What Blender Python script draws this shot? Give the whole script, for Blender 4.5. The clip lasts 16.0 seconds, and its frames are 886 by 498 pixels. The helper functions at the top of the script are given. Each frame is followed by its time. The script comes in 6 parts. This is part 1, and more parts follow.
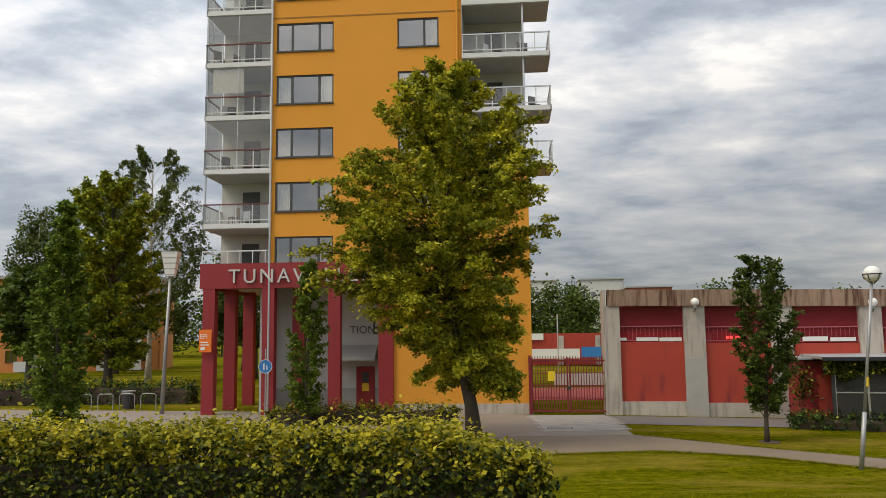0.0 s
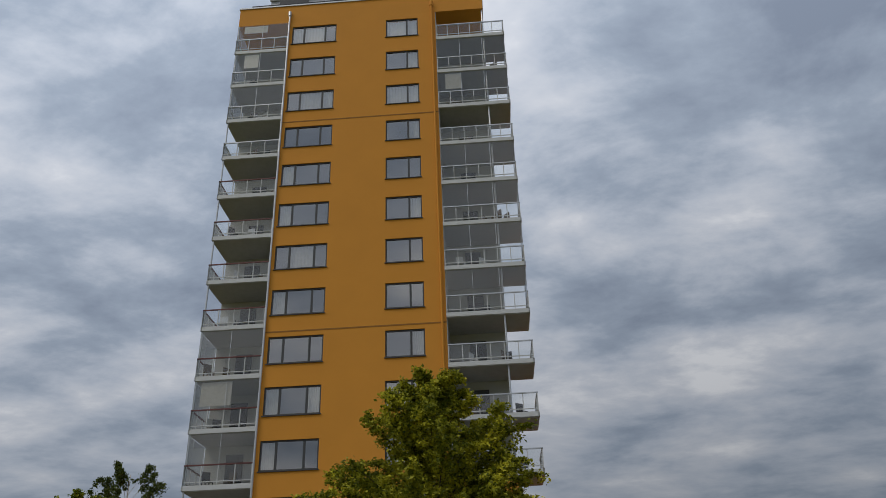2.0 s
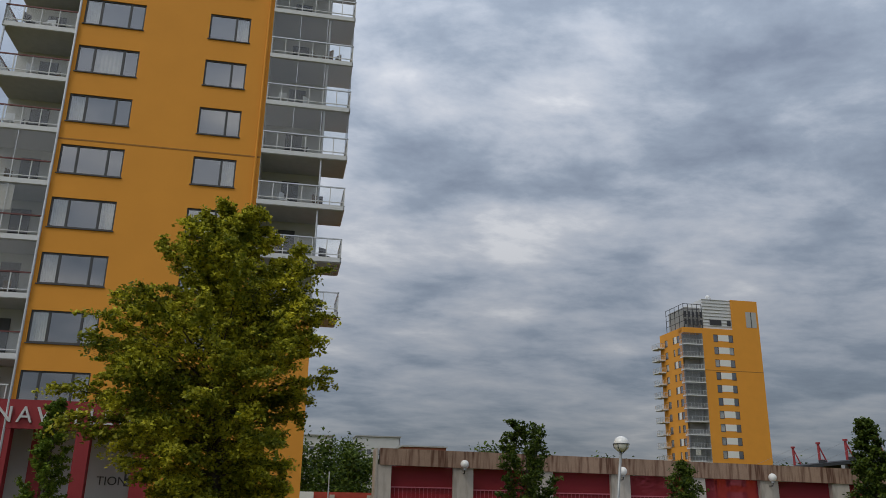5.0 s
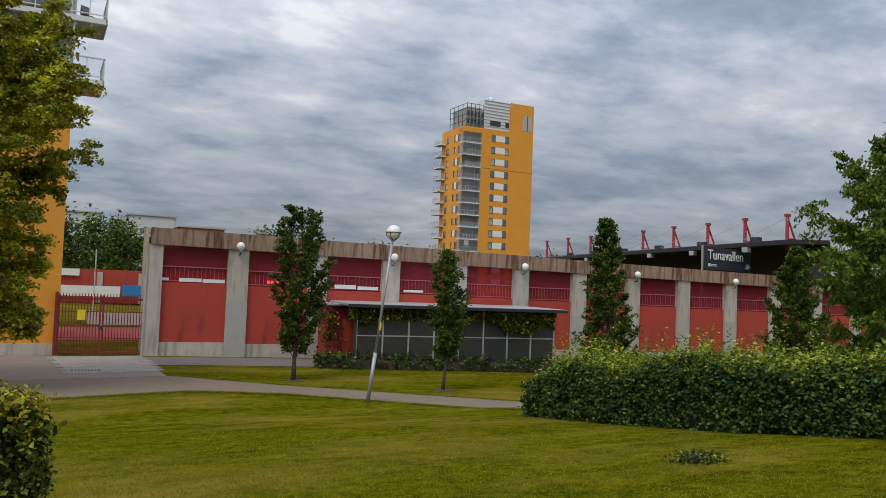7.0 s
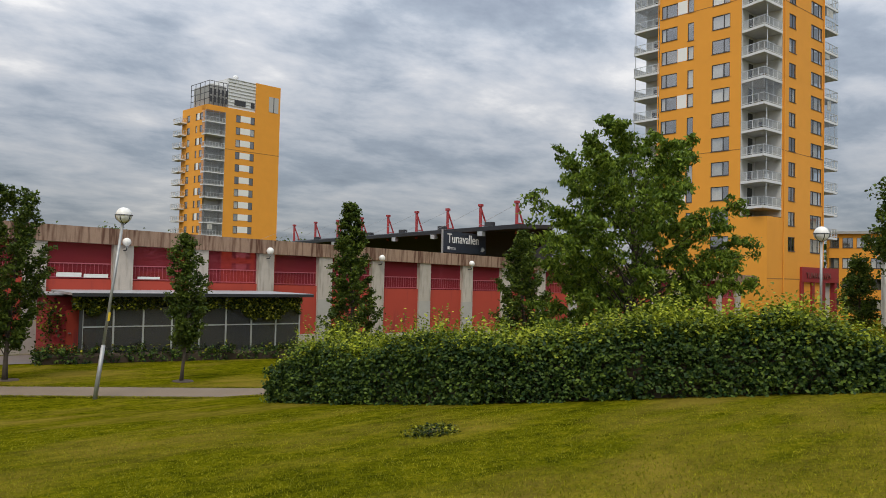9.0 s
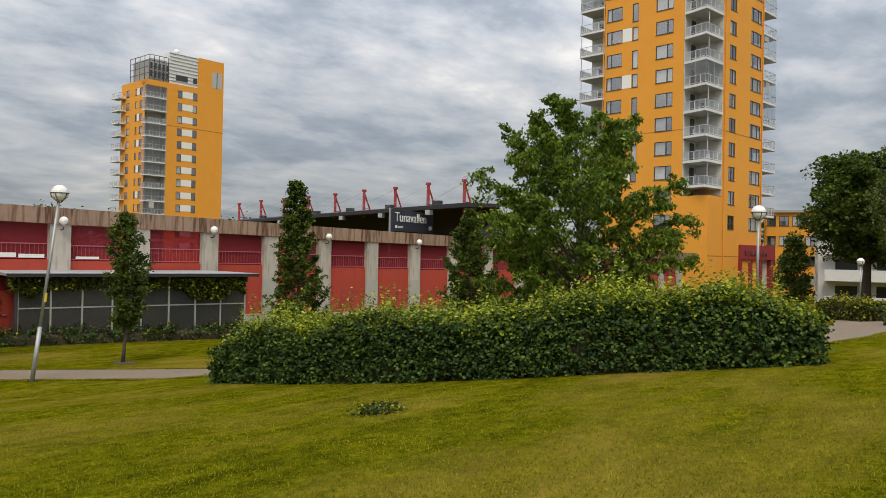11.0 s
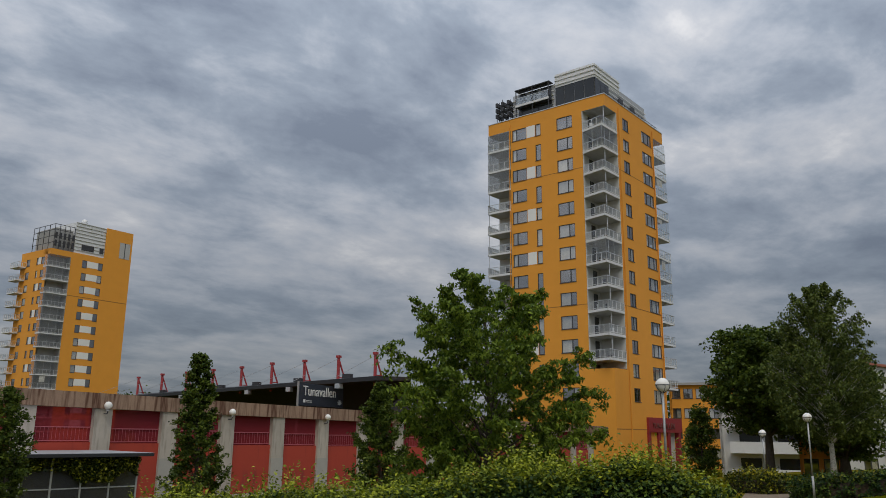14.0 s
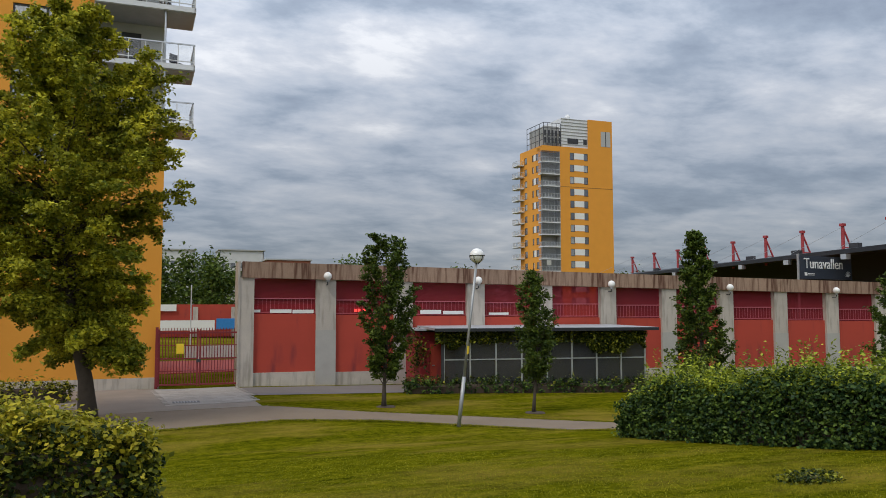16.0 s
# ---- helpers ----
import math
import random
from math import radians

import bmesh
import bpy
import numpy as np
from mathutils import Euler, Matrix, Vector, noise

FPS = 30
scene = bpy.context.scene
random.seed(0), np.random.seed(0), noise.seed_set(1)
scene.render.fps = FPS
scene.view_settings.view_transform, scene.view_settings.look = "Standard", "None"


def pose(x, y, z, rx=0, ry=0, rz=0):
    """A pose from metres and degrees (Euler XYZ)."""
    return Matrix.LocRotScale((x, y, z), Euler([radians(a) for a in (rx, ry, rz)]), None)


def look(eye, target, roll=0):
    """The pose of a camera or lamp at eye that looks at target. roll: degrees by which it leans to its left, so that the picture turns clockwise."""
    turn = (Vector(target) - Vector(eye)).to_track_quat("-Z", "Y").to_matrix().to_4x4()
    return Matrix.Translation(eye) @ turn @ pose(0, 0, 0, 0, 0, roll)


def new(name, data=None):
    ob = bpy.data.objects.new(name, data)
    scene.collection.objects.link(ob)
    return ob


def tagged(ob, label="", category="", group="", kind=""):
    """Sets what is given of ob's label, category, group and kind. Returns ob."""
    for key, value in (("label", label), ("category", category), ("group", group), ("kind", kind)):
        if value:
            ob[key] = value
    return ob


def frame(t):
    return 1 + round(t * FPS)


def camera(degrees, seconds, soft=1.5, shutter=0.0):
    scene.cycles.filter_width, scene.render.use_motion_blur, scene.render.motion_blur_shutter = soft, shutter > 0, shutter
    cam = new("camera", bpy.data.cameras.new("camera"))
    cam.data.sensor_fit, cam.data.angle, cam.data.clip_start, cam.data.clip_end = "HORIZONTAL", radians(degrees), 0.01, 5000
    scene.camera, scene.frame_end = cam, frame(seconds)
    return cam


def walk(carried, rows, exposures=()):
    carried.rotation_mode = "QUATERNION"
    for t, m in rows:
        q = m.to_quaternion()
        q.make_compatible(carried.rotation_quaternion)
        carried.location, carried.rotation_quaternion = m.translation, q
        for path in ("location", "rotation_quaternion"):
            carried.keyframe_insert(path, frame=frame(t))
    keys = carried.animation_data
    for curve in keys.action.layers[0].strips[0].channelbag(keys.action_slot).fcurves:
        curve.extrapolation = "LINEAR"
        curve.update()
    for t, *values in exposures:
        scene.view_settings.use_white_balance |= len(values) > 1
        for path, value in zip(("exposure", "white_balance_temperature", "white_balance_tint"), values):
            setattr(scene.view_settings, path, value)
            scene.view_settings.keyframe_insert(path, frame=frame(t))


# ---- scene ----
# ---- camera and walk ----
cam = camera(58.79, 16.0, soft=0.8)
EYE, ARM = 3.7, 0.45
ROWS = [
    (0.0, -0.00, 6.33, 0.65),
    (0.5, -0.97, 12.22, 1.94),
    (1.0, -0.88, 17.78, 1.74),
    (1.5, -0.69, 22.39, 1.88),
    (2.0, -0.55, 28.51, 1.89),
    (2.5, -0.55, 32.33, 1.81),
    (3.0, -0.96, 34.97, 1.08),
    (3.5, -3.76, 31.73, 0.95),
    (4.0, -9.98, 24.57, 1.77),
    (4.5, -11.40, 20.62, -0.22),
    (4.7, -13.50, 19.55, -0.68),
    (6.8, -27.68, 2.63, -2.29),
    (7.0, -31.90, 2.60, -2.25),
    (7.5, -37.89, 2.86, -2.26),
    (8.0, -42.95, 2.51, -1.72),
    (8.5, -48.89, 2.50, -1.71),
    (8.7, -49.69, 2.34, -1.57),
    (10.8, -50.83, 0.47, -1.00),
    (11.0, -53.85, 0.53, -1.11),
    (11.5, -61.09, 0.75, -1.29),
    (12.0, -64.26, 0.80, -1.19),
    (12.5, -62.52, 1.65, -0.32),
    (13.0, -62.78, 11.09, -0.73),
    (13.5, -62.67, 15.04, -1.00),
    (14.0, -60.21, 13.16, -0.57),
    (14.5, -44.90, 8.16, 0.02),
    (15.0, -33.82, 5.37, 0.47),
    (15.5, -25.70, 3.95, 1.01),
    (16.0, -25.79, 4.14, 0.04),
]


def held(yaw, pitch, roll):
    """The camera at arm's length from the body that turns on the spot."""
    a = radians(yaw)
    return pose(-ARM * math.sin(a), ARM * math.cos(a), EYE, 90 + pitch, roll, yaw)


EXPOSURES = [
    (0.0, 0.18, 7200, 10), (0.5, 0.0, 6850, 10), (1.0, -0.3, 6600, 10), (1.5, -0.58, 6450, 10), (2.5, -0.98, 6450, 10), (3.5, -1.04, 6450, 10), (4.5, -0.73, 6400, 10), (7.0, -0.03, 6400, 10),
    (8.5, 0.12, 6650, 10), (11.0, 0.28, 7050, 10), (12.5, 0.3, 7100, 10), (13.0, 0.12, 6900, 10), (13.5, -0.38, 6750, 10), (14.0, -0.47, 6600, 10), (15.0, -0.03, 6450, 10), (16.0, 0.03, 6400, 10),
]
walk(cam, [(t, held(y, p, r)) for t, y, p, r in ROWS], EXPOSURES)

# ---- world, sun ----
def build_world():
    w = bpy.data.worlds.new("world")
    scene.world = w
    w.use_nodes = True
    nt = w.node_tree
    nt.nodes.clear()
    N = nt.nodes.new
    L = nt.links.new
    out = N("ShaderNodeOutputWorld")
    bg = N("ShaderNodeBackground")
    bg.inputs["Strength"].default_value = 1.0
    L(bg.outputs[0], out.inputs[0])
    sky = N("ShaderNodeTexSky")
    sky.sky_type = "NISHITA"
    sky.sun_disc = False
    sky.sun_elevation, sky.sun_rotation = radians(54), radians(240)
    skyk = N("ShaderNodeVectorMath")
    skyk.operation = "SCALE"
    skyk.inputs["Scale"].default_value = 0.10
    L(sky.outputs[0], skyk.inputs[0])
    tc = N("ShaderNodeTexCoord")
    sep = N("ShaderNodeSeparateXYZ")
    L(tc.outputs["Generated"], sep.inputs[0])
    zc = N("ShaderNodeMath")
    zc.operation = "MAXIMUM"
    zc.inputs[1].default_value = 0.0
    L(sep.outputs["Z"], zc.inputs[0])
    # the cloud layer lies on a plane overhead, so it draws out into streaks towards the horizon
    low = N("ShaderNodeMath")
    low.operation = "ADD"
    low.inputs[1].default_value = 0.15
    L(zc.outputs[0], low.inputs[0])
    inv = N("ShaderNodeMath")
    inv.operation = "DIVIDE"
    inv.inputs[0].default_value = 1.0
    L(low.outputs[0], inv.inputs[1])
    plane = N("ShaderNodeVectorMath")
    plane.operation = "SCALE"
    L(tc.outputs["Generated"], plane.inputs[0])
    L(inv.outputs[0], plane.inputs["Scale"])

    def clouds(scale, detail, rough, offset, stretch, distort):
        mp = N("ShaderNodeMapping")
        mp.inputs["Location"].default_value = offset
        mp.inputs["Rotation"].default_value = (0, 0, radians(35))
        mp.inputs["Scale"].default_value = stretch
        L(plane.outputs[0], mp.inputs[0])
        nz = N("ShaderNodeTexNoise")
        nz.inputs["Scale"].default_value = scale
        nz.inputs["Detail"].default_value = detail
        nz.inputs["Roughness"].default_value = rough
        nz.inputs["Distortion"].default_value = distort
        L(mp.outputs[0], nz.inputs["Vector"])
        return nz.outputs["Fac"]

    big = clouds(0.8, 3, 0.5, (3.1, 1.7, 0.4), (1, 1, 0.3), 0.1)
    mid = clouds(2.9, 10, 0.57, (0.4, 5.2, 1.1), (0.9, 1.15, 0.3), 0.12)
    mixn = N("ShaderNodeMix")
    mixn.inputs["Factor"].default_value = 0.56
    L(big, mixn.inputs["A"])
    L(mid, mixn.inputs["B"])
    ramp = N("ShaderNodeValToRGB")
    e = ramp.color_ramp.elements
    e[0].position, e[0].color = 0.36, (0.195, 0.232, 0.30, 1)
    e[1].position, e[1].color = 0.63, (0.68, 0.69, 0.715, 1)
    for pos, col in ((0.455, (0.29, 0.338, 0.412, 1)), (0.515, (0.41, 0.45, 0.518, 1)), (0.575, (0.515, 0.54, 0.59, 1))):
        k = e.new(pos)
        k.color = col
    depth = N("ShaderNodeMapRange")
    depth.inputs["From Max"].default_value = 0.4
    depth.inputs["To Min"].default_value, depth.inputs["To Max"].default_value = 0.5, 1.2
    L(zc.outputs[0], depth.inputs["Value"])
    away, even = N("ShaderNodeMath"), N("ShaderNodeMath")
    away.operation, even.operation = "SUBTRACT", "MULTIPLY_ADD"
    away.inputs[1].default_value = even.inputs[2].default_value = 0.522
    L(mixn.outputs["Result"], away.inputs[0])
    L(away.outputs[0], even.inputs[0])
    L(depth.outputs["Result"], even.inputs[1])
    L(even.outputs[0], ramp.inputs[0])
    # an overcast sky is brighter overhead than at the horizon
    lift = N("ShaderNodeMath")
    lift.operation = "MULTIPLY_ADD"
    lift.inputs[1].default_value, lift.inputs[2].default_value = 2.7, 0.58
    L(zc.outputs[0], lift.inputs[0])
    # and brighter towards the sun's side in the west
    side = N("ShaderNodeMapRange")
    side.inputs["From Min"].default_value, side.inputs["From Max"].default_value = 0.3, -0.8
    side.inputs["To Min"].default_value, side.inputs["To Max"].default_value = -0.06, 0.42
    L(sep.outputs["X"], side.inputs["Value"])
    both = N("ShaderNodeMath")
    both.operation = "ADD"
    L(lift.outputs[0], both.inputs[0])
    L(side.outputs["Result"], both.inputs[1])
    graded = N("ShaderNodeVectorMath")
    graded.operation = "SCALE"
    L(ramp.outputs[0], graded.inputs[0])
    L(both.outputs[0], graded.inputs["Scale"])
    mx = N("ShaderNodeMix")
    mx.data_type = "RGBA"
    mx.inputs["Factor"].default_value = 0.9
    L(skyk.outputs[0], mx.inputs["A"])
    L(graded.outputs[0], mx.inputs["B"])
    L(mx.outputs["Result"], bg.inputs["Color"])


build_world()
sun = new("sun", bpy.data.lights.new("sun", "SUN"))
sun.data.energy, sun.data.angle, sun.data.color = 1.45, radians(20), (1.0, 0.90, 0.74)
sun.matrix_world = look((-38, -22, 60), (0, 0, 0))

# ---- materials ----
def mat(name, colour, rough=0.7, metal=0.0, vary=0.12, scale=3.0, fine=40.0, bump=0.15, rand=0.0, stain=None, stain_scale=(0.6, 0.6, 0.15), stain_at=0.56, spec=0.5):
    """A surface with variation at two scales, fine relief and, where given, stains of their own colour."""
    m = bpy.data.materials.new(name)
    m.use_nodes = True
    nt = m.node_tree
    N, L = nt.nodes.new, nt.links.new
    b = nt.nodes["Principled BSDF"]
    b.inputs["Roughness"].default_value, b.inputs["Metallic"].default_value = rough, metal
    b.inputs["Specular IOR Level"].default_value = spec
    tc = N("ShaderNodeTexCoord")
    n1, n2 = N("ShaderNodeTexNoise"), N("ShaderNodeTexNoise")
    for n, s, d in ((n1, scale, 4), (n2, fine, 3)):
        n.inputs["Scale"].default_value, n.inputs["Detail"].default_value = s, d
        L(tc.outputs["Object"], n.inputs["Vector"])
    add = N("ShaderNodeMath")
    add.operation = "MULTIPLY_ADD"
    add.inputs[1].default_value = 0.5
    L(n2.outputs["Fac"], add.inputs[0])
    L(n1.outputs["Fac"], add.inputs[2])
    val = N("ShaderNodeMapRange")
    val.inputs["From Min"].default_value, val.inputs["From Max"].default_value = 0.4, 1.1
    val.inputs["To Min"].default_value, val.inputs["To Max"].default_value = 1 - vary, 1 + vary
    L(add.outputs[0], val.inputs["Value"])
    hsv = N("ShaderNodeHueSaturation")
    hsv.inputs["Color"].default_value = (*colour, 1)
    last = val.outputs[0]
    if rand:
        oi, r = N("ShaderNodeObjectInfo"), N("ShaderNodeMapRange")
        r.inputs["To Min"].default_value, r.inputs["To Max"].default_value = 1 - rand, 1 + rand
        L(oi.outputs["Random"], r.inputs["Value"])
        mu = N("ShaderNodeMath")
        mu.operation = "MULTIPLY"
        L(last, mu.inputs[0])
        L(r.outputs[0], mu.inputs[1])
        last = mu.outputs[0]
    L(last, hsv.inputs["Value"])
    out = hsv.outputs[0]
    if stain:
        mp, n3, cr, mx = N("ShaderNodeMapping"), N("ShaderNodeTexNoise"), N("ShaderNodeMapRange"), N("ShaderNodeMix")
        mp.inputs["Scale"].default_value = stain_scale
        n3.inputs["Scale"].default_value, n3.inputs["Detail"].default_value = 5.0, 6
        L(tc.outputs["Object"], mp.inputs[0])
        L(mp.outputs[0], n3.inputs["Vector"])
        cr.inputs["From Min"].default_value, cr.inputs["From Max"].default_value = stain_at - 0.1, stain_at + 0.1
        L(n3.outputs["Fac"], cr.inputs["Value"])
        mx.data_type = "RGBA"
        L(cr.outputs[0], mx.inputs["Factor"])
        L(out, mx.inputs["A"])
        mx.inputs["B"].default_value = (*stain, 1)
        out = mx.outputs["Result"]
    L(out, b.inputs["Base Color"])
    bp = N("ShaderNodeBump")
    bp.inputs["Strength"].default_value, bp.inputs["Distance"].default_value = bump, 0.02
    L(n2.outputs["Fac"], bp.inputs["Height"])
    L(bp.outputs[0], b.inputs["Normal"])
    return m


def leaf_mat(name, dark, light, translucent=0.27, power=1.1, spray=1.1, dim=0.5):
    """Leaves: each one its own shade between dark and light, part of the light coming through."""
    m = bpy.data.materials.new(name)
    m.use_nodes = True
    nt = m.node_tree
    nt.nodes.clear()
    N, L = nt.nodes.new, nt.links.new
    geo, mx = N("ShaderNodeNewGeometry"), N("ShaderNodeMix")
    mx.data_type = "RGBA"
    mx.inputs["A"].default_value, mx.inputs["B"].default_value = (*dark, 1), (*light, 1)
    pw, tc, nz, mr, mu = N("ShaderNodeMath"), N("ShaderNodeTexCoord"), N("ShaderNodeTexNoise"), N("ShaderNodeMapRange"), N("ShaderNodeMath")
    pw.operation = "POWER"
    pw.inputs[1].default_value = power
    L(geo.outputs["Random Per Island"], pw.inputs[0])
    # whole sprays differ in tone as well as single leaves
    nz.inputs["Scale"].default_value, nz.inputs["Detail"].default_value = spray, 3
    L(tc.outputs["Object"], nz.inputs["Vector"])
    mr.inputs["From Min"].default_value, mr.inputs["From Max"].default_value = 0.35, 0.65
    mr.inputs["To Min"].default_value, mr.inputs["To Max"].default_value = dim, 1.3
    L(nz.outputs["Fac"], mr.inputs["Value"])
    mu.operation = "MULTIPLY"
    mu.use_clamp = True
    L(pw.outputs[0], mu.inputs[0])
    L(mr.outputs[0], mu.inputs[1])
    L(mu.outputs[0], mx.inputs["Factor"])
    b, tr, sh, out = N("ShaderNodeBsdfPrincipled"), N("ShaderNodeBsdfTranslucent"), N("ShaderNodeMixShader"), N("ShaderNodeOutputMaterial")
    b.inputs["Roughness"].default_value = 0.5
    b.inputs["Specular IOR Level"].default_value = 0.16
    L(mx.outputs["Result"], b.inputs["Base Color"])
    L(mx.outputs["Result"], tr.inputs["Color"])
    sh.inputs[0].default_value = translucent
    L(b.outputs[0], sh.inputs[1])
    L(tr.outputs[0], sh.inputs[2])
    L(sh.outputs[0], out.inputs[0])
    return m


def clear_mat(name, tint, gloss_min=0.04, gloss=0.9, rough=0.02, body=0.0, solid=None):
    """Glass or fine mesh: clear with a Fresnel gloss; body mixes in a diffuse share (a dusty pane, a woven mesh)."""
    m = bpy.data.materials.new(name)
    m.use_nodes = True
    nt = m.node_tree
    nt.nodes.clear()
    N, L = nt.nodes.new, nt.links.new
    out, tr, gl, df, a, c, fr = N("ShaderNodeOutputMaterial"), N("ShaderNodeBsdfTransparent"), N("ShaderNodeBsdfGlossy"), N("ShaderNodeBsdfDiffuse"), N("ShaderNodeMixShader"), N("ShaderNodeMixShader"), N("ShaderNodeFresnel")
    tr.inputs[0].default_value = (*tint, 1)
    gl.inputs["Roughness"].default_value = rough
    df.inputs[0].default_value = (*(solid or tint), 1)
    fr.inputs["IOR"].default_value = 1.55
    mr = N("ShaderNodeMapRange")
    mr.inputs["To Min"].default_value, mr.inputs["To Max"].default_value = gloss_min, gloss
    L(fr.outputs[0], mr.inputs["Value"])
    L(tr.outputs[0], a.inputs[1])
    L(df.outputs[0], a.inputs[2])
    a.inputs[0].default_value = body
    L(mr.outputs[0], c.inputs[0])
    L(a.outputs[0], c.inputs[1])
    L(gl.outputs[0], c.inputs[2])
    L(c.outputs[0], out.inputs[0])
    return m


def lawn_mat():
    """Mown grass: tufts and blades as fine mottling, mowing streaks, and dry straw-coloured patches."""
    g = bpy.data.materials.new("lawn")
    g.use_nodes = True
    nt = g.node_tree
    N, L = nt.nodes.new, nt.links.new
    b = nt.nodes["Principled BSDF"]
    b.inputs["Roughness"].default_value, b.inputs["Specular IOR Level"].default_value = 0.95, 0.0
    tc = N("ShaderNodeTexCoord")

    def field(scale, detail, stretch, turn=0.0):
        mp, n = N("ShaderNodeMapping"), N("ShaderNodeTexNoise")
        mp.inputs["Scale"].default_value, mp.inputs["Rotation"].default_value = stretch, (0, 0, turn)
        L(tc.outputs["Object"], mp.inputs[0])
        L(mp.outputs[0], n.inputs["Vector"])
        n.inputs["Scale"].default_value, n.inputs["Detail"].default_value, n.inputs["Roughness"].default_value = scale, detail, 0.65
        return n.outputs["Fac"]

    tuft, blade, mow, dry = field(3.2, 8, (1, 1, 1)), field(19, 5, (1, 1, 1)), field(0.9, 4, (0.35, 2.2, 1), 0.5), field(0.22, 6, (0.6, 1.3, 1), 0.4)
    s1, s2 = N("ShaderNodeMath"), N("ShaderNodeMath")
    for s, w in ((s1, 1.2), (s2, 0.55)):
        s.operation = "MULTIPLY_ADD"
        s.inputs[1].default_value = w
    L(blade, s1.inputs[0])
    L(tuft, s1.inputs[2])
    L(mow, s2.inputs[0])
    L(s1.outputs[0], s2.inputs[2])
    ramp = N("ShaderNodeValToRGB")
    e = ramp.color_ramp.elements
    e[0].position, e[0].color = 0.41, (0.036, 0.042, 0.002, 1)
    e[1].position, e[1].color = 0.65, (0.25, 0.205, 0.012, 1)
    k = e.new(0.52)
    k.color = (0.112, 0.114, 0.0035, 1)
    half = N("ShaderNodeMath")
    half.operation = "DIVIDE"
    half.inputs[1].default_value = 2.75
    L(s2.outputs[0], half.inputs[0])
    L(half.outputs[0], ramp.inputs[0])
    mr, mx = N("ShaderNodeMapRange"), N("ShaderNodeMix")
    mr.inputs["From Min"].default_value, mr.inputs["From Max"].default_value, mr.inputs["To Max"].default_value = 0.47, 0.7, 0.8
    L(dry, mr.inputs["Value"])
    mx.data_type = "RGBA"
    mx.inputs["B"].default_value = (0.27, 0.19, 0.035, 1)
    L(mr.outputs[0], mx.inputs["Factor"])
    L(ramp.outputs[0], mx.inputs["A"])
    L(mx.outputs["Result"], b.inputs["Base Color"])
    bp = N("ShaderNodeBump")
    bp.inputs["Strength"].default_value, bp.inputs["Distance"].default_value = 0.8, 0.05
    L(s1.outputs[0], bp.inputs["Height"])
    L(bp.outputs[0], b.inputs["Normal"])
    return g


